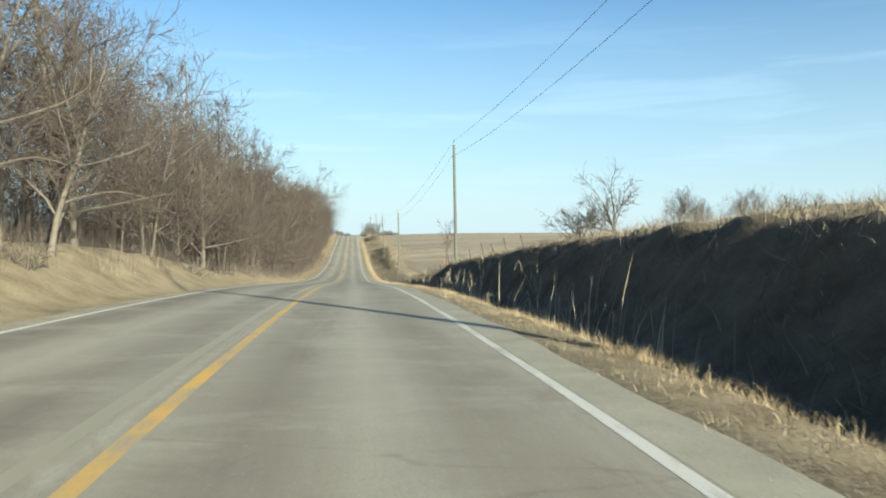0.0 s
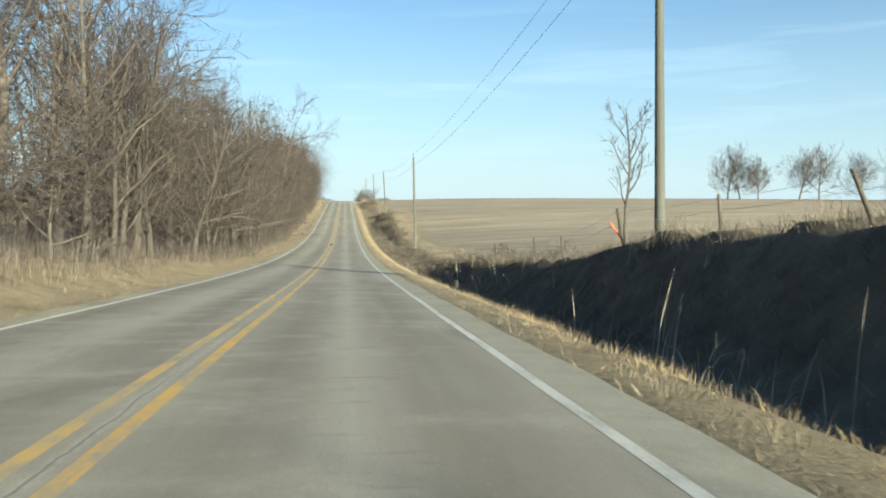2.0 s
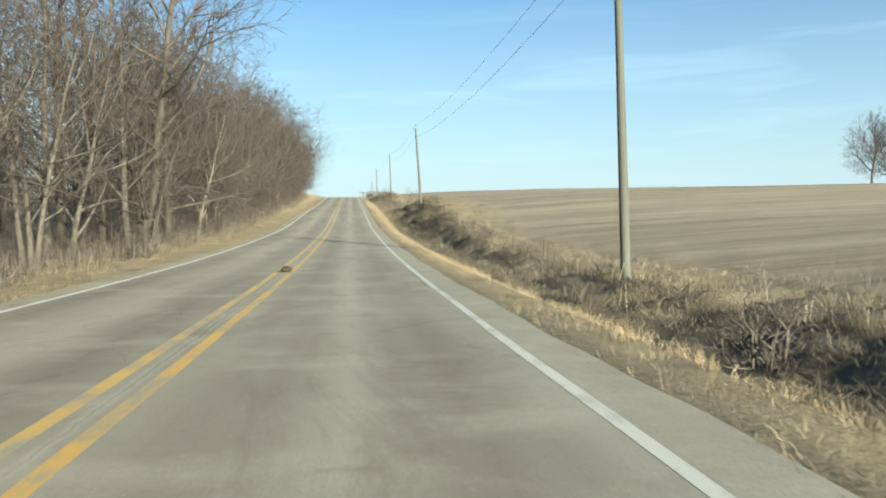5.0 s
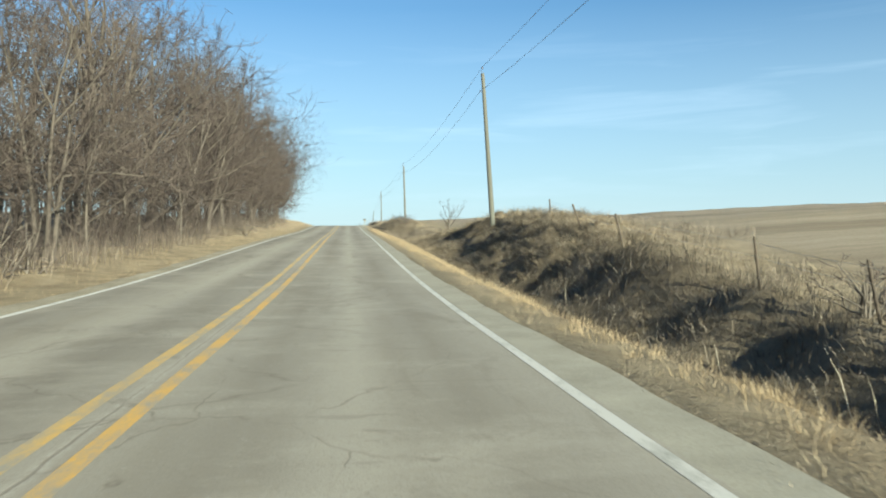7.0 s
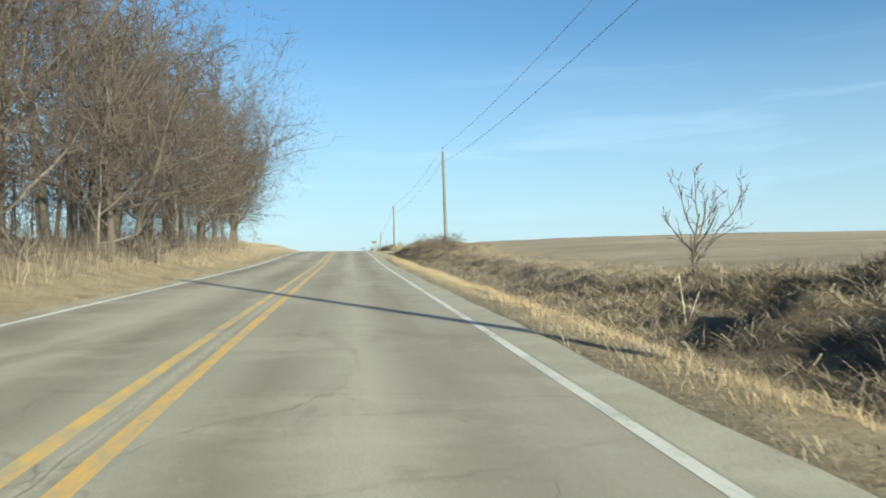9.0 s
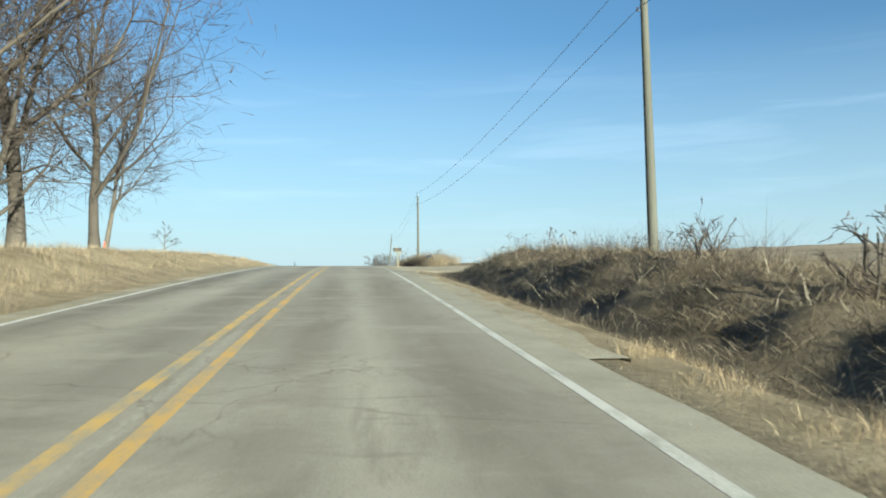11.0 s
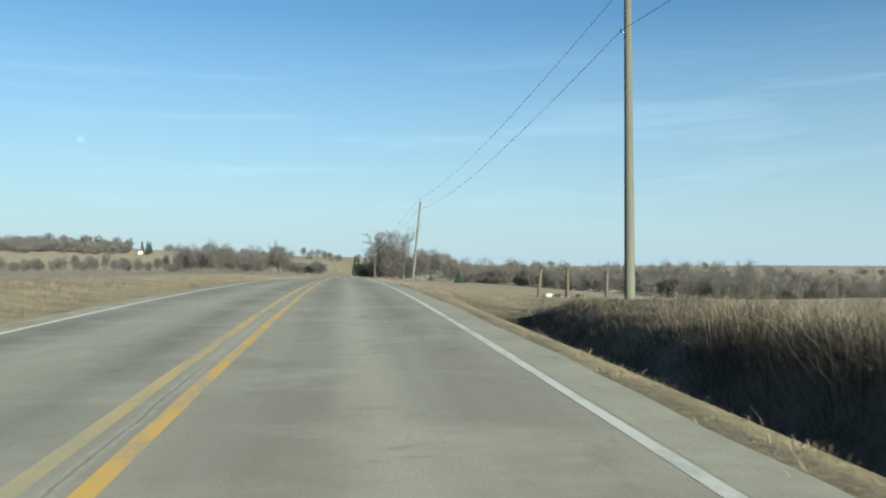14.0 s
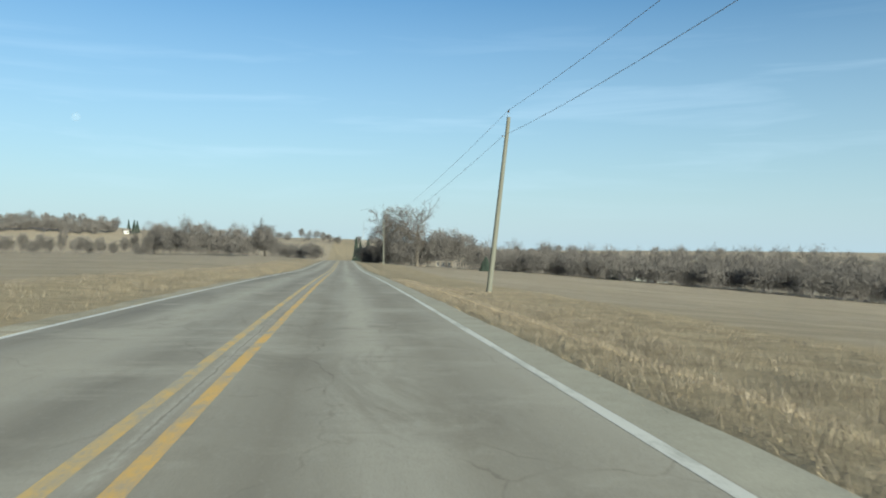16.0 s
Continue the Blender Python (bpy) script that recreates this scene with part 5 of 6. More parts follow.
THIN, LEANING, STOUT = "thin weathered fence post in dry grass", "leaning weathered fence post on the bank", "stout broken fence post leaning over"
fence_run([(9.5, 43.0, 0.95, 0.04, -0.1, 0.45, LEANING), (9.5, 47.6, 1.0, 0.045, -0.15, 0.6, LEANING), (9.6, 52.2, 1.0, 0.045, -0.2, 0.75, LEANING), (9.5, 56.5, 0.95, 0.04, -0.1, 0.65, LEANING),
           (9.4, 62.0, 1.0, 0.045, -0.1, 0.5, LEANING), (9.3, 67.5, 1.05, 0.04, 0, 0.2, THIN), (9.2, 74.1, 1.3, 0.055, -0.2, 0.1, LEANING), (9.2, 81.3, 1.15, 0.032, -0.1, 0.1, THIN),
           (9.2, 86.1, 1.25, 0.04, -0.1, 0.1, THIN), (9.2, 91.4, 1.15, 0.055, -0.35, 0.1, LEANING), (9.2, 95.9, 1.1, 0.03, -0.15, 0, THIN), (9.25, 101.0, 1.0, 0.055, -0.5, 0.2, LEANING),
           (9.4, 108.0, 0.9, 0.035, 0.1, 0, THIN), (9.6, 117.0, 0.9, 0.035, 0, 0.1, THIN)])
fence_run([(9.4, 160.0, 1.0, 0.035, 0, 0, THIN), (9.3, 167.0, 1.0, 0.035, 0.05, 0, THIN), (9.2, 172.9, 1.05, 0.03, -0.05, 0.05, THIN), (9.2, 175.5, 1.2, 0.03, -0.06, 0, THIN), (9.2, 181.3, 0.95, 0.095, -0.45, 0.3, STOUT),
           (9.2, 185.2, 1.1, 0.032, -0.15, 0.1, THIN), (9.2, 189.2, 1.15, 0.032, -0.1, 0.05, THIN), (9.2, 198.0, 1.05, 0.04, -0.2, 0.15, LEANING), (9.3, 203.0, 1.0, 0.04, -0.3, 0.2, LEANING), (9.6, 209.0, 0.8, 0.035, 0, 0.1, THIN)])


def gate_post(x, y, h, r, lean):
    p = empty("gate_post", Matrix.Translation((x, y, gz(x, y))))
    part("post", tube_bm([(0, 0, -0.2), (lean * 0.5, 0, h * 0.5), (lean, 0, h - 0.03), (lean, 0, h)], [r * 1.05, r, r * 0.97, r * 0.8], 12), MAT_POST, p)
    part("wire_band", tube_bm([(lean * 0.8, 0, h * 0.80), (lean * 0.8, 0, h * 0.815)], [r + 0.008, r + 0.008], 12), MAT_STEEL, p)
    tagged(p, "weathered round wooden corner post in the field", "fence post", "corner posts in the field")


for row in ((9.5, 386.4, 1.40, 0.085, 0.12), (10.7, 385.4, 1.40, 0.08, 0.0), (11.0, 386.6, 1.45, 0.075, 0.03), (12.9, 386.1, 1.35, 0.085, 0.02)):
    gate_post(*row)


def rubble(name, x, y, size, mat, label, category, seed, sink=0.25):
    rng = random.Random(seed)
    bm = bmesh.new()
    bmesh.ops.create_icosphere(bm, subdivisions=2, radius=size)
    for v in bm.verts:
        v.co *= rng.uniform(0.75, 1.15)
        v.co.z *= 0.65
    me = bpy.data.meshes.new(name)
    bm.to_mesh(me)
    bm.free()
    me.materials.append(mat)
    ob = new(name, me)
    ob.location = (x, y, gz(x, y) + size * (0.65 - sink))
    tagged(ob, label, category)
    return ob


MAT_STONE = material("pale_field_stone", [(0.22, 0.20, 0.17), (0.42, 0.40, 0.36), (0.6, 0.58, 0.53)], 6.0, 0.85, 0.5, 30.0)
rubble("stone", 10.0, 386.3, 0.22, MAT_STONE, "pale rounded field stone among the posts", "stone", 3)
rubble("stone", 10.35, 386.0, 0.17, MAT_MUD, "dark rounded field stone among the posts", "stone", 4)
rubble("stone", 11.6, 386.4, 0.2, MAT_MUD, "dark rounded field stone among the posts", "stone", 5)


def marker(x, y, h, lx, ly, label):
    p = empty("marker_stake", Matrix.Translation((x, y, gz(x, y))))
    part("stake", tube_bm([(0, 0, -0.1), (lx * 0.4, ly * 0.4, h * 0.4)], [0.012, 0.012], 8), MAT_STEEL, p)
    part("sleeve", tube_bm([(lx * 0.25, ly * 0.25, h * 0.25), (lx * 0.95, ly * 0.95, h * 0.95), (lx, ly, h)], [0.035, 0.035, 0.02], 10), MAT_ORANGE, p)
    tagged(p, label, "marker stake")


marker(9.0, 73.2, 0.75, -0.55, 0.1, "orange plastic cable marker leaning by a pole")
marker(-12.4, 314.2, 0.6, 0.0, 0.05, "orange plastic marker by the tree")


# ---- reeds in the ditch ----
REEDS = "broken reeds in the ditch"


def reed(seed, h):
    rng = random.Random(seed)
    p = empty("reed")
    for k in range(rng.randint(2, 4)):
        hh = h * rng.uniform(0.5, 1.0)
        a, t = rng.uniform(0, 6.28), rng.uniform(0.05, 0.4)
        d = Vector((math.cos(a) * t, math.sin(a) * t, 1)).normalized()
        s = Vector((rng.uniform(-0.12, 0.12), rng.uniform(-0.12, 0.12), -0.05))
        pts = [s, s + d * hh * 0.5, s + d * hh]
        part("stem", tube_bm(pts, [0.008, 0.007, 0.005], 5), MAT_STALK, p)
        if rng.random() < 0.6:
            b = Vector((rng.uniform(-1, 1), rng.uniform(-1, 1), rng.uniform(-1.1, 0.1))).normalized()
            part("broken_leaf", tube_bm([pts[2] - d * 0.02, pts[2] + b * hh * 0.2, pts[2] + b * hh * 0.42 + Vector((0, 0, -0.08))], [0.007, 0.006, 0.003], 4), MAT_STALK, p)
            for _ in range(3):
                q = pts[2] - d * hh * rng.uniform(0.0, 0.35)
                o = Vector((rng.uniform(-0.09, 0.09), rng.uniform(-0.09, 0.09), 0.03))
                part("hanging_leaf", tube_bm([q, q + o, q + o * 1.5 - Vector((0, 0, hh * rng.uniform(0.15, 0.32)))], [0.005, 0.006, 0.002], 4), MAT_STALK, p)
        else:
            part("seed_head", tube_bm([pts[2] - d * 0.12, pts[2] - d * 0.06, pts[2] + d * 0.02], [0.012, 0.022, 0.006], 6), MAT_WEED, p)
    tagged(p, "bleached broken dead reeds standing in the ditch", "reeds", REEDS)
    return p


reed_kinds = [reed(k, h) for k, h in ((1, 1.7), (2, 1.3), (3, 0.9), (4, 2.0))]


def plant_reeds():
    rng = random.Random(77)
    spots = [(6.2, 26.4, 0), (5.8, 23.0, 1), (5.9, 29.0, 1), (5.2, 28.8, 2)]
    for _ in range(14):
        spots.append((rng.uniform(4.7, 7.2), rng.uniform(12, 62), rng.choice((0, 1, 2, 2, 3))))
    for _ in range(7):
        spots.append((rng.uniform(5.2, 7.5), rng.uniform(64, 110), rng.choice((1, 2, 2))))
    for _ in range(9):
        spots.append((rng.uniform(6.0, 8.6), rng.uniform(165, 316), 2))
    used = set()
    for x, y, k in spots:
        m = Matrix.LocRotScale((x, y, gz(x, y)), Euler((rng.uniform(-0.15, 0.15), rng.uniform(-0.15, 0.15), rng.uniform(0, 6.28))), (1, 1, rng.uniform(0.8, 1.1)))
        ob = reed_kinds[k] if k not in used else copy_thing(reed_kinds[k], pose(0, 0, 0))
        ob.matrix_basis = m
        used.add(k)


plant_reeds()


# ---- cattails on the shaded bank and bare canes by the fence ----
def cattail(x, y, h, lean, seed, headed):
    rng = random.Random(seed)
    p = empty("cattail" if headed else "dead_cane", Matrix.Translation((x, y, gz(x, y))))
    top = Vector((lean, rng.uniform(-0.05, 0.05), h))
    mid = top * 0.55 + Vector((rng.uniform(-0.03, 0.03), rng.uniform(-0.03, 0.03), 0))
    part("stem", tube_bm([(0, 0, -0.08), mid * 0.5, mid, top], [0.013, 0.012, 0.010, 0.006], 6), MAT_STALK, p)
    if headed:
        d = (top - mid).normalized()
        part("seed_head", tube_bm([top - d * 0.16, top - d * 0.13, top - d * 0.02, top + d * 0.03], [0.008, 0.017, 0.015, 0.005], 8), MAT_STRAW, p, "bleached fluffy seed head")
    for k in range(rng.randint(3, 5) if headed else 1):
        a, u = rng.uniform(0, 6.28), rng.uniform(0.05, 0.5)
        o = Vector((math.cos(a), math.sin(a), 0))
        s0, w = top * u, h * rng.uniform(0.25, 0.5)
        part("leaf", tube_bm([s0, s0 + o * w * 0.25 + Vector((0, 0, w * 0.7)), s0 + o * w * 0.65 + Vector((0, 0, w * 0.55)), s0 + o * w * 0.8 + Vector((0, 0, -w * 0.2))], [0.007, 0.009, 0.007, 0.003], 4), MAT_STALK, p)
    if headed:
        tagged(p, "tall bleached cattail with broken leaves on the shaded bank", "cattail", "cattails on the bank")
    else:
        tagged(p, "bare pale dead cane leaning in the ditch", "dead cane", "dead canes in the ditch")


CATTAILS = ((4.98, 40.4, 1.72, 0.08), (5.43, 35.1, 1.4, -0.1), (5.45, 35.9, 1.11, 0.04), (5.27, 34.6, 1.03, -0.12), (4.95, 37.8, 0.66, 0.03), (5.08, 37.0, 0.66, 0.06), (4.99, 35.6, 0.87, -0.08), (5.35, 34.2, 1.0, -0.16),
            (5.0, 32.5, 1.13, -0.03), (5.14, 32.6, 0.96, -0.02), (5.0, 31.9, 0.88, 0.01), (4.94, 45.6, 1.07, 0.02), (4.99, 43.1, 1.19, -0.12), (5.2, 42.6, 0.97, -0.04))
CANES = ((7.44, 100.2, 0.8, -0.08), (8.0, 91.3, 0.86, -0.13), (7.53, 87.1, 0.87, -0.21), (7.38, 90.6, 0.67, -0.25), (7.62, 84.3, 0.4, -0.4), (6.63, 86.1, 0.4, -0.04), (4.25, 104.0, 0.62, 0.3), (9.18, 123.5, 0.55, 0.05))
for k, row in enumerate(CATTAILS):
    cattail(*row, 200 + k, True)
for k, row in enumerate(CANES):
    cattail(*row, 240 + k, False)

# ---- shrubs and seed-headed weeds ----
SHRUBS = "low bare shrubs on the verge"
shrub_kinds = [make_tree("shrub", 81, "low dark bare shrub on the verge", "shrub", group=SHRUBS, height=1.3, spread_r=0.8, trunk_r=0.02, limbs=4, twig_count=2, fine=1, base=0.05, stems=4, thick=0.8),
               make_tree("shrub", 82, "tangled brown bare shrub on the verge", "shrub", group=SHRUBS, height=0.9, spread_r=0.9, trunk_r=0.015, limbs=4, twig_count=2, fine=1, base=0.02, stems=4, thick=0.8)]


def plant_shrubs():
    rng = random.Random(9)
    spots = [(rng.uniform(6.2, 8.4), y) for y in (118, 122, 127, 131, 134, 137, 141, 144)]
    spots += [(rng.uniform(7.0, 9.2), y) for y in (284, 290)]
    spots += [(rng.uniform(8.8, 10.0), y) for y in (80, 84, 88, 93, 97, 99, 104, 108, 176, 179, 183, 186)]
    spots += [(rng.uniform(6.5, 9.0), y) for y in (341, 352, 364)]
    spots += [(rng.uniform(-10, -7.8), y) for y in (5, 22, 44, 61, 72, 80, 96, 108, 119, 131, 142, 155, 168, 181, 195, 210, 222, 236, 248, 259, 268)]
    used = set()
    for k, (x, y) in enumerate(spots):
        j = k % 2
        s = rng.uniform(0.7, 1.15) * (1.35 if x < 0 else 1.0)
        stand(shrub_kinds[j], x, y, rng.uniform(0, 6.28), s, rng.uniform(0.8, 1.1), first=j not in used, sink=0.05)
        used.add(j)


plant_shrubs()


def weed(seed, h):
    rng = random.Random(seed)
    p = empty("weed")
    top = Vector((rng.uniform(-0.15, 0.15), rng.uniform(-0.15, 0.15), h))
    part("stem", tube_bm([(0, 0, -0.05), top * 0.5 + Vector((0.02, 0, 0)), top], [0.008, 0.007, 0.004], 5), MAT_WEED, p)
    for k in range(5):
        s = top * rng.uniform(0.6, 0.95)
        e = s + Vector((rng.uniform(-0.16, 0.16), rng.uniform(-0.16, 0.16), rng.uniform(0.05, 0.2)))
        part("side_stem", tube_bm([s, e], [0.004, 0.003], 4), MAT_WEED, p)
        bm = bmesh.new()
        bmesh.ops.create_icosphere(bm, subdivisions=1, radius=0.028)
        bmesh.ops.translate(bm, vec=e, verts=bm.verts)
        part("seed_head", bm, MAT_MUD, p)
    bm = bmesh.new()
    bmesh.ops.create_icosphere(bm, subdivisions=1, radius=0.035)
    bmesh.ops.translate(bm, vec=top, verts=bm.verts)
    part("seed_head", bm, MAT_MUD, p)
    tagged(p, "tall dead weed with dark seed heads", "weed", "seed-headed weeds on the banks")
    return p


weed_kinds = [weed(1, 1.0), weed(2, 0.8)]


def plant_weeds():
    rng = random.Random(12)
    spots = [(rng.uniform(7.6, 10.0), rng.uniform(294, 314)) for _ in range(16)] + [(rng.uniform(5.4, 7.1), rng.uniform(331.5, 350)) for _ in range(9)]
    used = set()
    for k, (x, y) in enumerate(spots):
        j = k % 2
        m = Matrix.LocRotScale((x, y, gz(x, y)), Euler((rng.uniform(-0.2, 0.2), rng.uniform(-0.2, 0.2), rng.uniform(0, 6.28))), (1, 1, rng.uniform(0.8, 1.1)))
        ob = weed_kinds[j] if j not in used else copy_thing(weed_kinds[j], pose(0, 0, 0))
        ob.matrix_basis = m
        used.add(j)


plant_weeds()


# ---- farm drive, mailbox and number sign ----
def build_drive():
    xs = np.concatenate([np.arange(2.04, 4, 0.2), np.arange(4, 14, 0.4), np.arange(14, 70, 2.0)])
    near = np.interp(xs, (2.04, 3.5, 5, 8, 14, 30, 70), (309.5, 312.4, 314.6, 316.4, 317.8, 320, 323))
    far = np.interp(xs, (2.04, 3.2, 5, 9, 14, 30, 70), (330.6, 328.5, 327.4, 327.0, 327.9, 331, 336))
    n = 26
    V = []
    for x, a, b in zip(xs, near, far):
        ys = a + (b - a) * np.arange(n + 1) / n
        wob = np.where((np.arange(n + 1) == 0) | (np.arange(n + 1) == n), 0.15 * math.sin(x * 2.1), 0.0)
        ys = ys + wob
        edge = np.minimum(np.arange(n + 1), n - np.arange(n + 1))
        z = np.asarray(ground_z(np.full(n + 1, max(x, 2.62)), ys)) + np.where(edge == 0, -0.05, 0.035)
        k = float(smooth(2.5, 4.2, x))
        z = z * k + (1 - k) * (road_z(ys) + np.where(edge == 0, -0.03, -0.012 + 0.02 * float(smooth(2.0, 2.22, x))))
        V.append(np.stack([np.full(n + 1, x), ys, z], -1))
    ob = mesh_object("gravel_drive", np.array(V).reshape(-1, 3), grid_faces(n + 1, len(xs)), MAT_GRAVEL, flat=False)
    tagged(ob, "pale gravel farm drive joining the road", "drive", kind="structure")


build_drive()


def build_mailbox():
    x, y = 3.45, 330.2
    z = gz(x, y)
    box = empty("mailbox", Matrix.Translation((x, y, z)))
    part("post", box_bm((0.105, 0.105, 1.22), (0, 0, 0.46), 0.008), MAT_BOXWOOD, box)
    part("arm", box_bm((0.76, 0.12, 0.045), (0.13, 0, 1.09), 0.006), MAT_BOXWOOD, box)
    part("brace", box_bm((0.05, 0.08, 0.36), (0.17, 0, 0.96), 0.006, Matrix.Rotation(radians(45), 4, "Y")), MAT_BOXWOOD, box)
    part("base_board", box_bm((0.50, 0.17, 0.02), (-0.04, 0, 1.124), 0.004), MAT_BOXWOOD, box, "pale board under the box")

    def arch(x0, x1, grow=0.0):
        bm = bmesh.new()
        prof = [(-0.085 - grow, 0.0)] + [((0.085 + grow) * math.cos(a), 0.185 + (0.085 + grow) * math.sin(a)) for a in (math.pi * (1 - k / 12) for k in range(13))] + [(0.085 + grow, 0.0)]
        rings = [[bm.verts.new((xx, py, pz + 1.136)) for py, pz in prof] for xx in (x0, x1)]
        n = len(prof)
        for k in range(n):
            bm.faces.new((rings[0][k], rings[0][(k + 1) % n], rings[1][(k + 1) % n], rings[1][k]))
        bm.faces.new(rings[0])
        bm.faces.new(rings[1][::-1])
        bmesh.ops.recalc_face_normals(bm, faces=bm.faces[:])
        return bm

    part("body", arch(-0.30, 0.26), MAT_BOXMETAL, box, "scuffed grey metal arched box")
    door = part("door", arch(-0.335, -0.302, 0.008), MAT_BOXMETAL, box)
    part("rear_rim", arch(0.258, 0.272, 0.006), MAT_BOXMETAL, box)
    part("latch", tube_bm([(-0.33, 0, 1.40), (-0.345, 0, 1.435), (-0.33, 0, 1.455)], [0.012, 0.014, 0.009], 8), MAT_STEEL, door, "small metal latch knob")
    part("flag", box_bm((0.2, 0.008, 0.045), (-0.1, -0.094, 1.385), 0.003), MAT_TAN, box, "faded yellow signal flag lying flat")
    tagged(box, "grey metal mailbox on a pale wooden post", "mailbox")


build_mailbox()


def build_number_sign():
    x, y = 5.85, 331.4
    z = gz(x, y)
    s = empty("number_sign", Matrix.Translation((x, y, z)))
    h = float(road_z(y)) + 0.73 - z
    part("stake", box_bm((0.05, 0.02, h + 0.25), (-0.08, 0.01, (h - 0.25) / 2), 0.004), MAT_POST, s)
    part("plate", box_bm((0.30, 0.012, 0.14), (0, -0.012, h), 0.004), MAT_BLUE, s, "dark blue enamel plate")
    for k in range(4):
        part("bar", box_bm((0.022, 0.004, 0.065), (-0.085 + 0.057 * k, -0.021, h), 0.001), MAT_SIGNBAR, s)
    tagged(s, "small blue number sign on a stake in tall grass", "sign")


build_number_sign()

# loose stones over the gravel drive
def loose_stones(n, seed):
    rng = np.random.default_rng(seed)
    x = 2.7 + 16 * rng.random(n) ** 1.7
    y = rng.uniform(312, 331, n) + 0.15 * x
    keep = (y > np.interp(x, (2.04, 3.5, 5, 8, 14, 30), (310, 312.6, 314.6, 316.4, 317.8, 320))) & (y < np.interp(x, (2.04, 3.2, 5, 9, 14, 30), (331.4, 329.2, 327.9, 327.2, 328.0, 331)))
    x, y = x[keep], y[keep]
    n = len(x)
    s = rng.uniform(0.005, 0.013, n) * (1 + 0.7 * rng.random(n) ** 10)
    k = smooth(2.5, 4.2, x)
    z = (ground_z(np.maximum(x, 2.62), y) + 0.035) * k + (1 - k) * (road_z(y) + 0.006) + s * 0.3
    shape = np.array([(1, 0, 0), (0, 1, 0), (-1, 0, 0), (0, -1, 0), (0, 0, 0.7), (0, 0, -0.7)], float)
    V = shape[None] * s[:, None, None] * rng.uniform(0.65, 1.35, (n, 6, 1))
    a = rng.uniform(0, 6.28, n)
    c, d = np.cos(a)[:, None], np.sin(a)[:, None]
    V = np.stack([V[..., 0] * c - V[..., 1] * d + x[:, None], V[..., 0] * d + V[..., 1] * c + y[:, None], V[..., 2] + z[:, None]], -1)
    tri = np.array([(0, 1, 4), (1, 2, 4), (2, 3, 4), (3, 0, 4), (1, 0, 5), (2, 1, 5), (3, 2, 5), (0, 3, 5)])
    F = (tri[None] + (np.arange(n) * 6)[:, None, None]).reshape(-1, 3)
    tagged(mesh_object("gravel_stones", V.reshape(-1, 3), F, MAT_PEBBLE), "loose pale stones scattered over the gravel drive", "gravel", kind="stuff")


MAT_PEBBLE = material("pale_pebbles", [(0.24, 0.21, 0.155), (0.32, 0.285, 0.215), (0.40, 0.36, 0.28)], 3.0, 0.9, 0, island=0.7)
loose_stones(4200, 61)

# small things on the road and verge
clod = rubble("mud_clod", -1.55, 145.0, 0.16, MAT_MUD, "dark dried clod lying on the centre line", "clod", 8, 0.2)
clod.location.z = float(road_z(145.0)) + 0.08
MAT_LITTER = material("crumpled_white_paper", [(0.6, 0.58, 0.54), (0.8, 0.78, 0.74)], 12.0, 0.8, 0.6, 40.0)
rubble("litter", 4.35, 171.0, 0.09, MAT_LITTER, "crumpled white litter in the verge grass", "litter", 9, 0.1)


# ---- distant farms ----
def place(az, dist):
    a = radians(az)
    x, y = dist * math.sin(a), 398.5 + dist * math.cos(a)
    return x, y, gz(x, y)


def farm_house(az, dist, w, d, h, roof_h, turn, label, category="house", siding=None):
    x, y, z = place(az, dist)
    hs = empty("farm_house" if category == "house" else "barn", Matrix.Translation((x, y, z - 0.3)) @ Matrix.Rotation(radians(turn), 4, "Z"))
    part("wall", box_bm((w, d, h), (0, 0, h / 2)), siding or MAT_HOUSE, hs)
    bm = bmesh.new()
    e = 0.4
    a = [bm.verts.new(v) for v in ((-w / 2 - e, -d / 2 - e, h), (w / 2 + e, -d / 2 - e, h), (w / 2 + e, d / 2 + e, h), (-w / 2 - e, d / 2 + e, h), (-w / 2 - e, 0, h + roof_h), (w / 2 + e, 0, h + roof_h))]
    for f in ((0, 1, 5, 4), (2, 3, 4, 5), (0, 4, 3), (1, 2, 5), (3, 2, 1, 0)):
        bm.faces.new([a[i] for i in f])
    bmesh.ops.recalc_face_normals(bm, faces=bm.faces[:])
    part("roof", bm, MAT_ROOF, hs)
    for k in range(3):
        at = (-w / 3 + k * w / 3, -d / 2 - 0.02, h * 0.55)
        win = part("window", box_bm((1.0, 0.08, 1.4), at), MAT_HOUSE, hs)
        part("pane", box_bm((0.8, 0.03, 1.2), (at[0], at[1] - 0.04, at[2])), MAT_GLASSDARK, win, "dark glass pane")
        part("sill", box_bm((1.1, 0.14, 0.06), (at[0], at[1] - 0.04, at[2] - 0.73)), MAT_HOUSE, win)
    door = part("door", box_bm((1.0, 0.08, 2.05), (w / 6, -d / 2 - 0.03, 1.03)), MAT_POST, hs)
    part("handle", tube_bm([(w / 6 + 0.38, -d / 2 - 0.07, 1.0), (w / 6 + 0.38, -d / 2 - 0.14, 1.0)], [0.03, 0.03], 6), MAT_STEEL, door)
    tagged(hs, label, category)


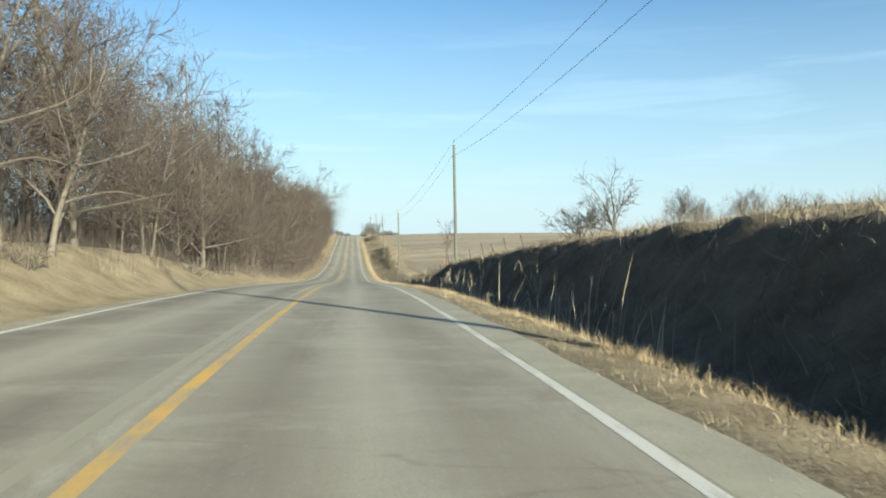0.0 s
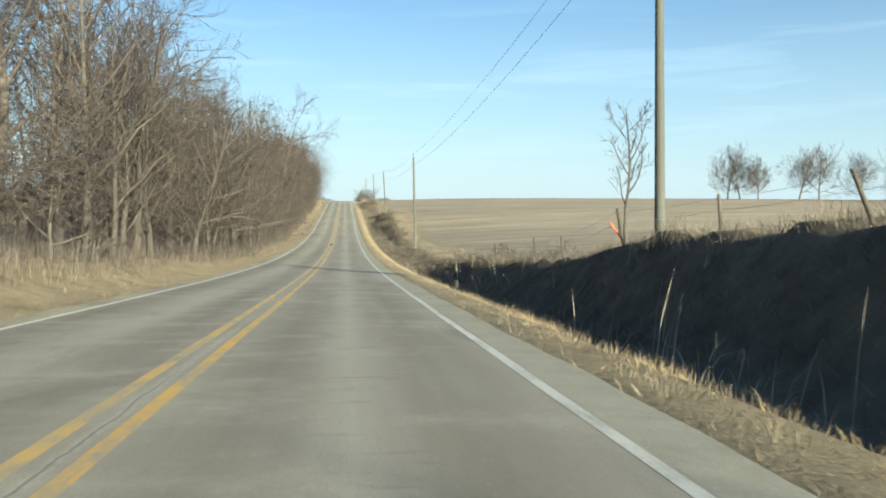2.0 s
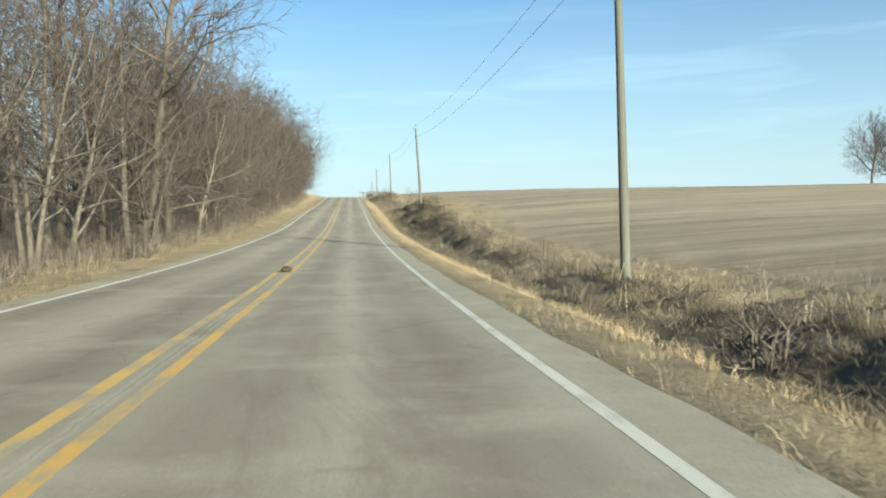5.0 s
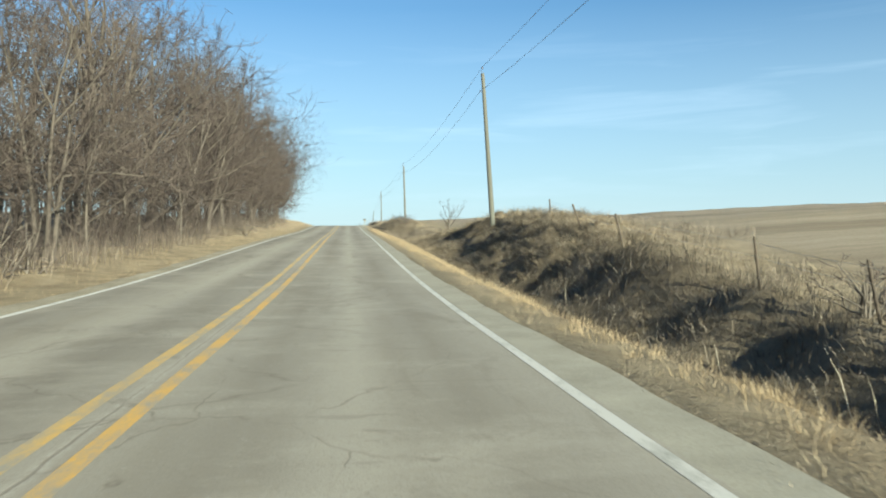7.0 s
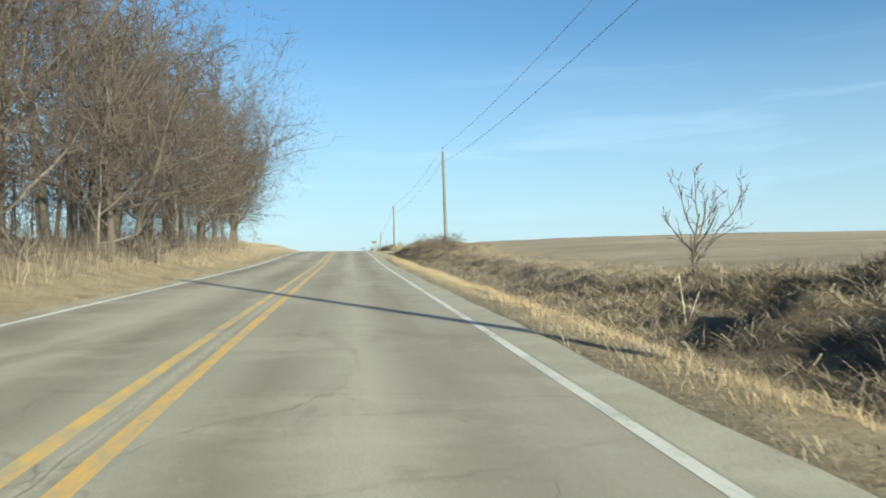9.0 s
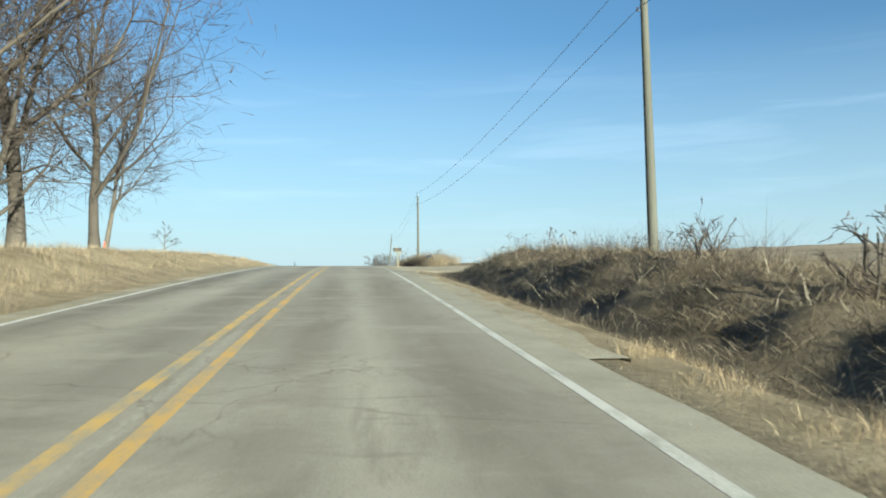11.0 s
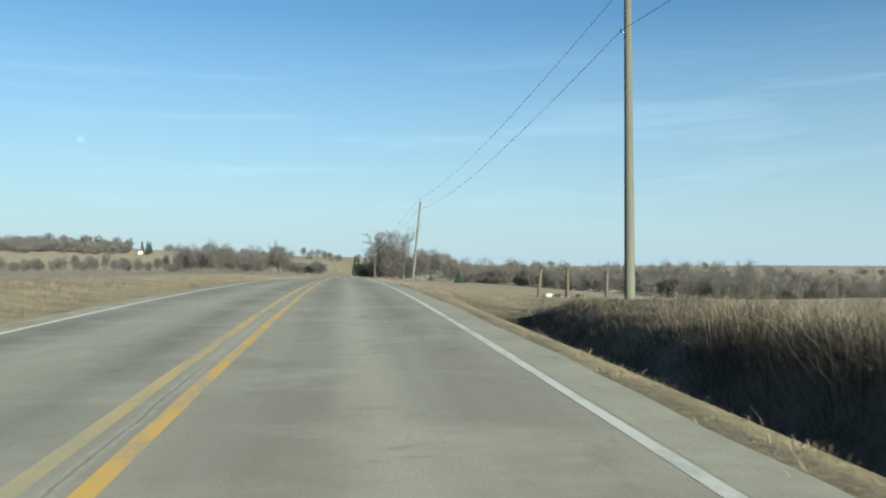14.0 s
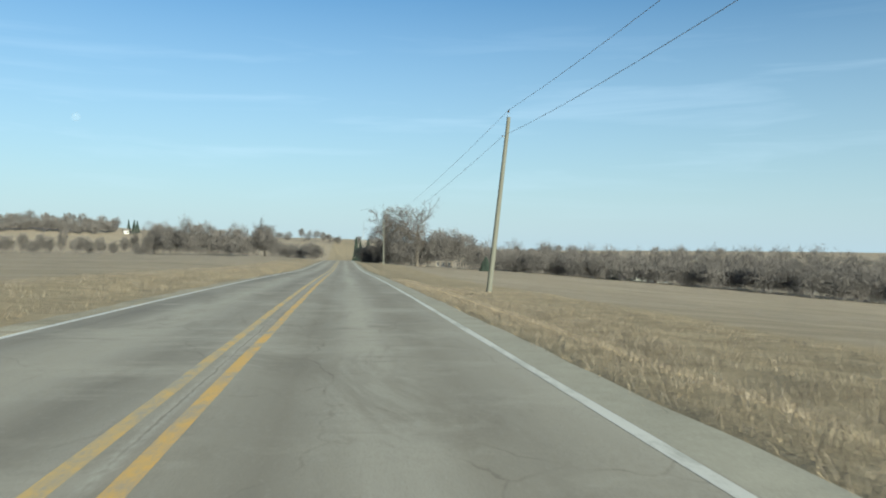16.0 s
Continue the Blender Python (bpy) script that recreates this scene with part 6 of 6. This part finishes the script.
farm_house(-14.7, 820, 4.5, 4.5, 3.2, 2.2, 20, "small white farmhouse on the distant hill")
farm_house(24.2, 1150, 14, 8, 3.4, 3.0, -10, "long white barn on the horizon", "barn")
farm_house(25.0, 1170, 12, 9, 5.0, 3.0, 15, "white farmhouse among far trees")
farm_house(21.4, 268, 16, 4.5, 2.8, 0.9, 12, "long white single-storey house in the valley trees")
farm_house(36.3, 268, 9, 4.5, 2.8, 0.9, 30, "white single-storey house in the valley trees")
farm_house(5.3, 262, 4.4, 3.0, 2.3, 0.9, 10, "small tan shed among the roadside trees", siding=MAT_SIDING)
farm_house(7.2, 290, 6.0, 4.0, 2.6, 1.2, -14, "tan single-storey house behind the roadside trees", siding=MAT_SIDING)
farm_house(11.0, 300, 7.0, 4.0, 2.6, 1.0, 8, "tan single-storey house among the valley trees", siding=MAT_SIDING)
farm_house(-3.0, 620, 6, 5, 3.0, 2.2, -10, "pale farmhouse by the far road")


def conifer(x, y, h, r, label, seed):
    rng = random.Random(seed)
    t = empty("conifer", Matrix.Translation((x, y, gz(x, y) - 0.3)))
    part("trunk", tube_bm([(0, 0, 0), (0, 0, h * 0.9)], [0.2, 0.05], 7), MAT_BARK, t)
    verts, faces = [], []
    for k in range(420):
        u = rng.random() ** 0.8
        a = rng.uniform(0, 6.28)
        rr = r * (1 - u) ** 0.8 * rng.uniform(0.75, 1.1) + 0.15
        zc = h * (0.06 + 0.94 * u)
        s = Vector((0.25 * rr * math.cos(a), 0.25 * rr * math.sin(a), zc))
        e = Vector((rr * math.cos(a), rr * math.sin(a), zc - 0.12 * rr + rng.uniform(-0.2, 0.2)))
        side = Vector((-math.sin(a), math.cos(a), 0)) * (0.22 * rr + 0.1)
        up = Vector((0, 0, 0.18 * rr + 0.12))
        b = len(verts)
        verts += [s, e, s.lerp(e, 0.6) + side, s.lerp(e, 0.6) - side, s.lerp(e, 0.55) + up]
        faces += [(b, b + 2, b + 4), (b + 2, b + 1, b + 4), (b + 1, b + 3, b + 4), (b + 3, b, b + 4), (b, b + 3, b + 1), (b, b + 1, b + 2)]
    ob = mesh_object("crown", [tuple(v) for v in verts], faces, MAT_CONIFER, t)
    tagged(t, label, "tree")


DARK = "dark evergreen tree in the distance"
for k, (az, dist, h, r) in enumerate(((-14.2, 815, 15, 3.2), (-14.0, 835, 13, 3.0), (-14.55, 830, 14, 2.6), (0.85, 338, 12, 1.9), (1.15, 345, 11, 2.2), (1.7, 340, 11.5, 2.2), (2.2, 350, 8, 2.0), (3.0, 228, 11, 2.2), (19.2, 246, 5.0, 2.2), (10.2, 215, 4.2, 2.0))):
    x, y, _ = place(az, dist)
    conifer(x, y, h, r, DARK, 100 + k)


def radio_mast(az, dist, h):
    x, y, z = place(az, dist)
    m = empty("radio_mast", Matrix.Translation((x, y, z)))
    legs = [Vector((0.6 * math.cos(a), 0.6 * math.sin(a), 0)) for a in (0, 2.094, 4.189)]
    for p in legs:
        part("leg", tube_bm([p, p * 0.5 + Vector((0, 0, h))], [0.09, 0.06], 5), MAT_STEEL, m)
    bm = bmesh.new()
    for k in range(14):
        a, b = legs[k % 3], legs[(k + 1) % 3]
        z0, z1 = h * k / 14, h * (k + 1) / 14
        tube_bm([a * (1 - 0.5 * z0 / h) + Vector((0, 0, z0)), b * (1 - 0.5 * z1 / h) + Vector((0, 0, z1))], [0.04, 0.04], 4, True, bm)
    part("bracing", bm, MAT_STEEL, m)
    tagged(m, "thin grey lattice radio mast far off", "mast")


radio_mast(1.37, 620, 32)


# ---- day moon ----
def build_moon():
    n = Nodes("day_moon")
    tr = n.tree.nodes.new("ShaderNodeBsdfTransparent")
    mx = n.tree.nodes.new("ShaderNodeMixShader")
    mx.inputs["Fac"].default_value = 0.03
    n.tree.links.new(tr.outputs[0], mx.inputs[1])
    n.tree.links.new(n.bsdf.outputs[0], mx.inputs[2])
    n.tree.links.new(mx.outputs[0], n.tree.nodes["Material Output"].inputs["Surface"])
    n.done(n.ramp(n.noise(0.08, 4.0), [(0.4, (0.55, 0.56, 0.58)), (0.6, (0.75, 0.75, 0.74))]), 1.0, 0.0)
    bm = bmesh.new()
    bmesh.ops.create_uvsphere(bm, u_segments=24, v_segments=16, radius=19.0)
    me = bpy.data.meshes.new("moon")
    bm.to_mesh(me)
    bm.free()
    me.materials.append(n.mat)
    ob = new("moon", me)
    a, e = radians(17.83), radians(8.27)
    ob.location = (-3600 * math.sin(a) * math.cos(e), 398 + 3600 * math.cos(a) * math.cos(e), 6 + 3600 * math.sin(e))
    tagged(ob, "pale day moon in the blue sky", "moon", kind="structure")


build_moon()
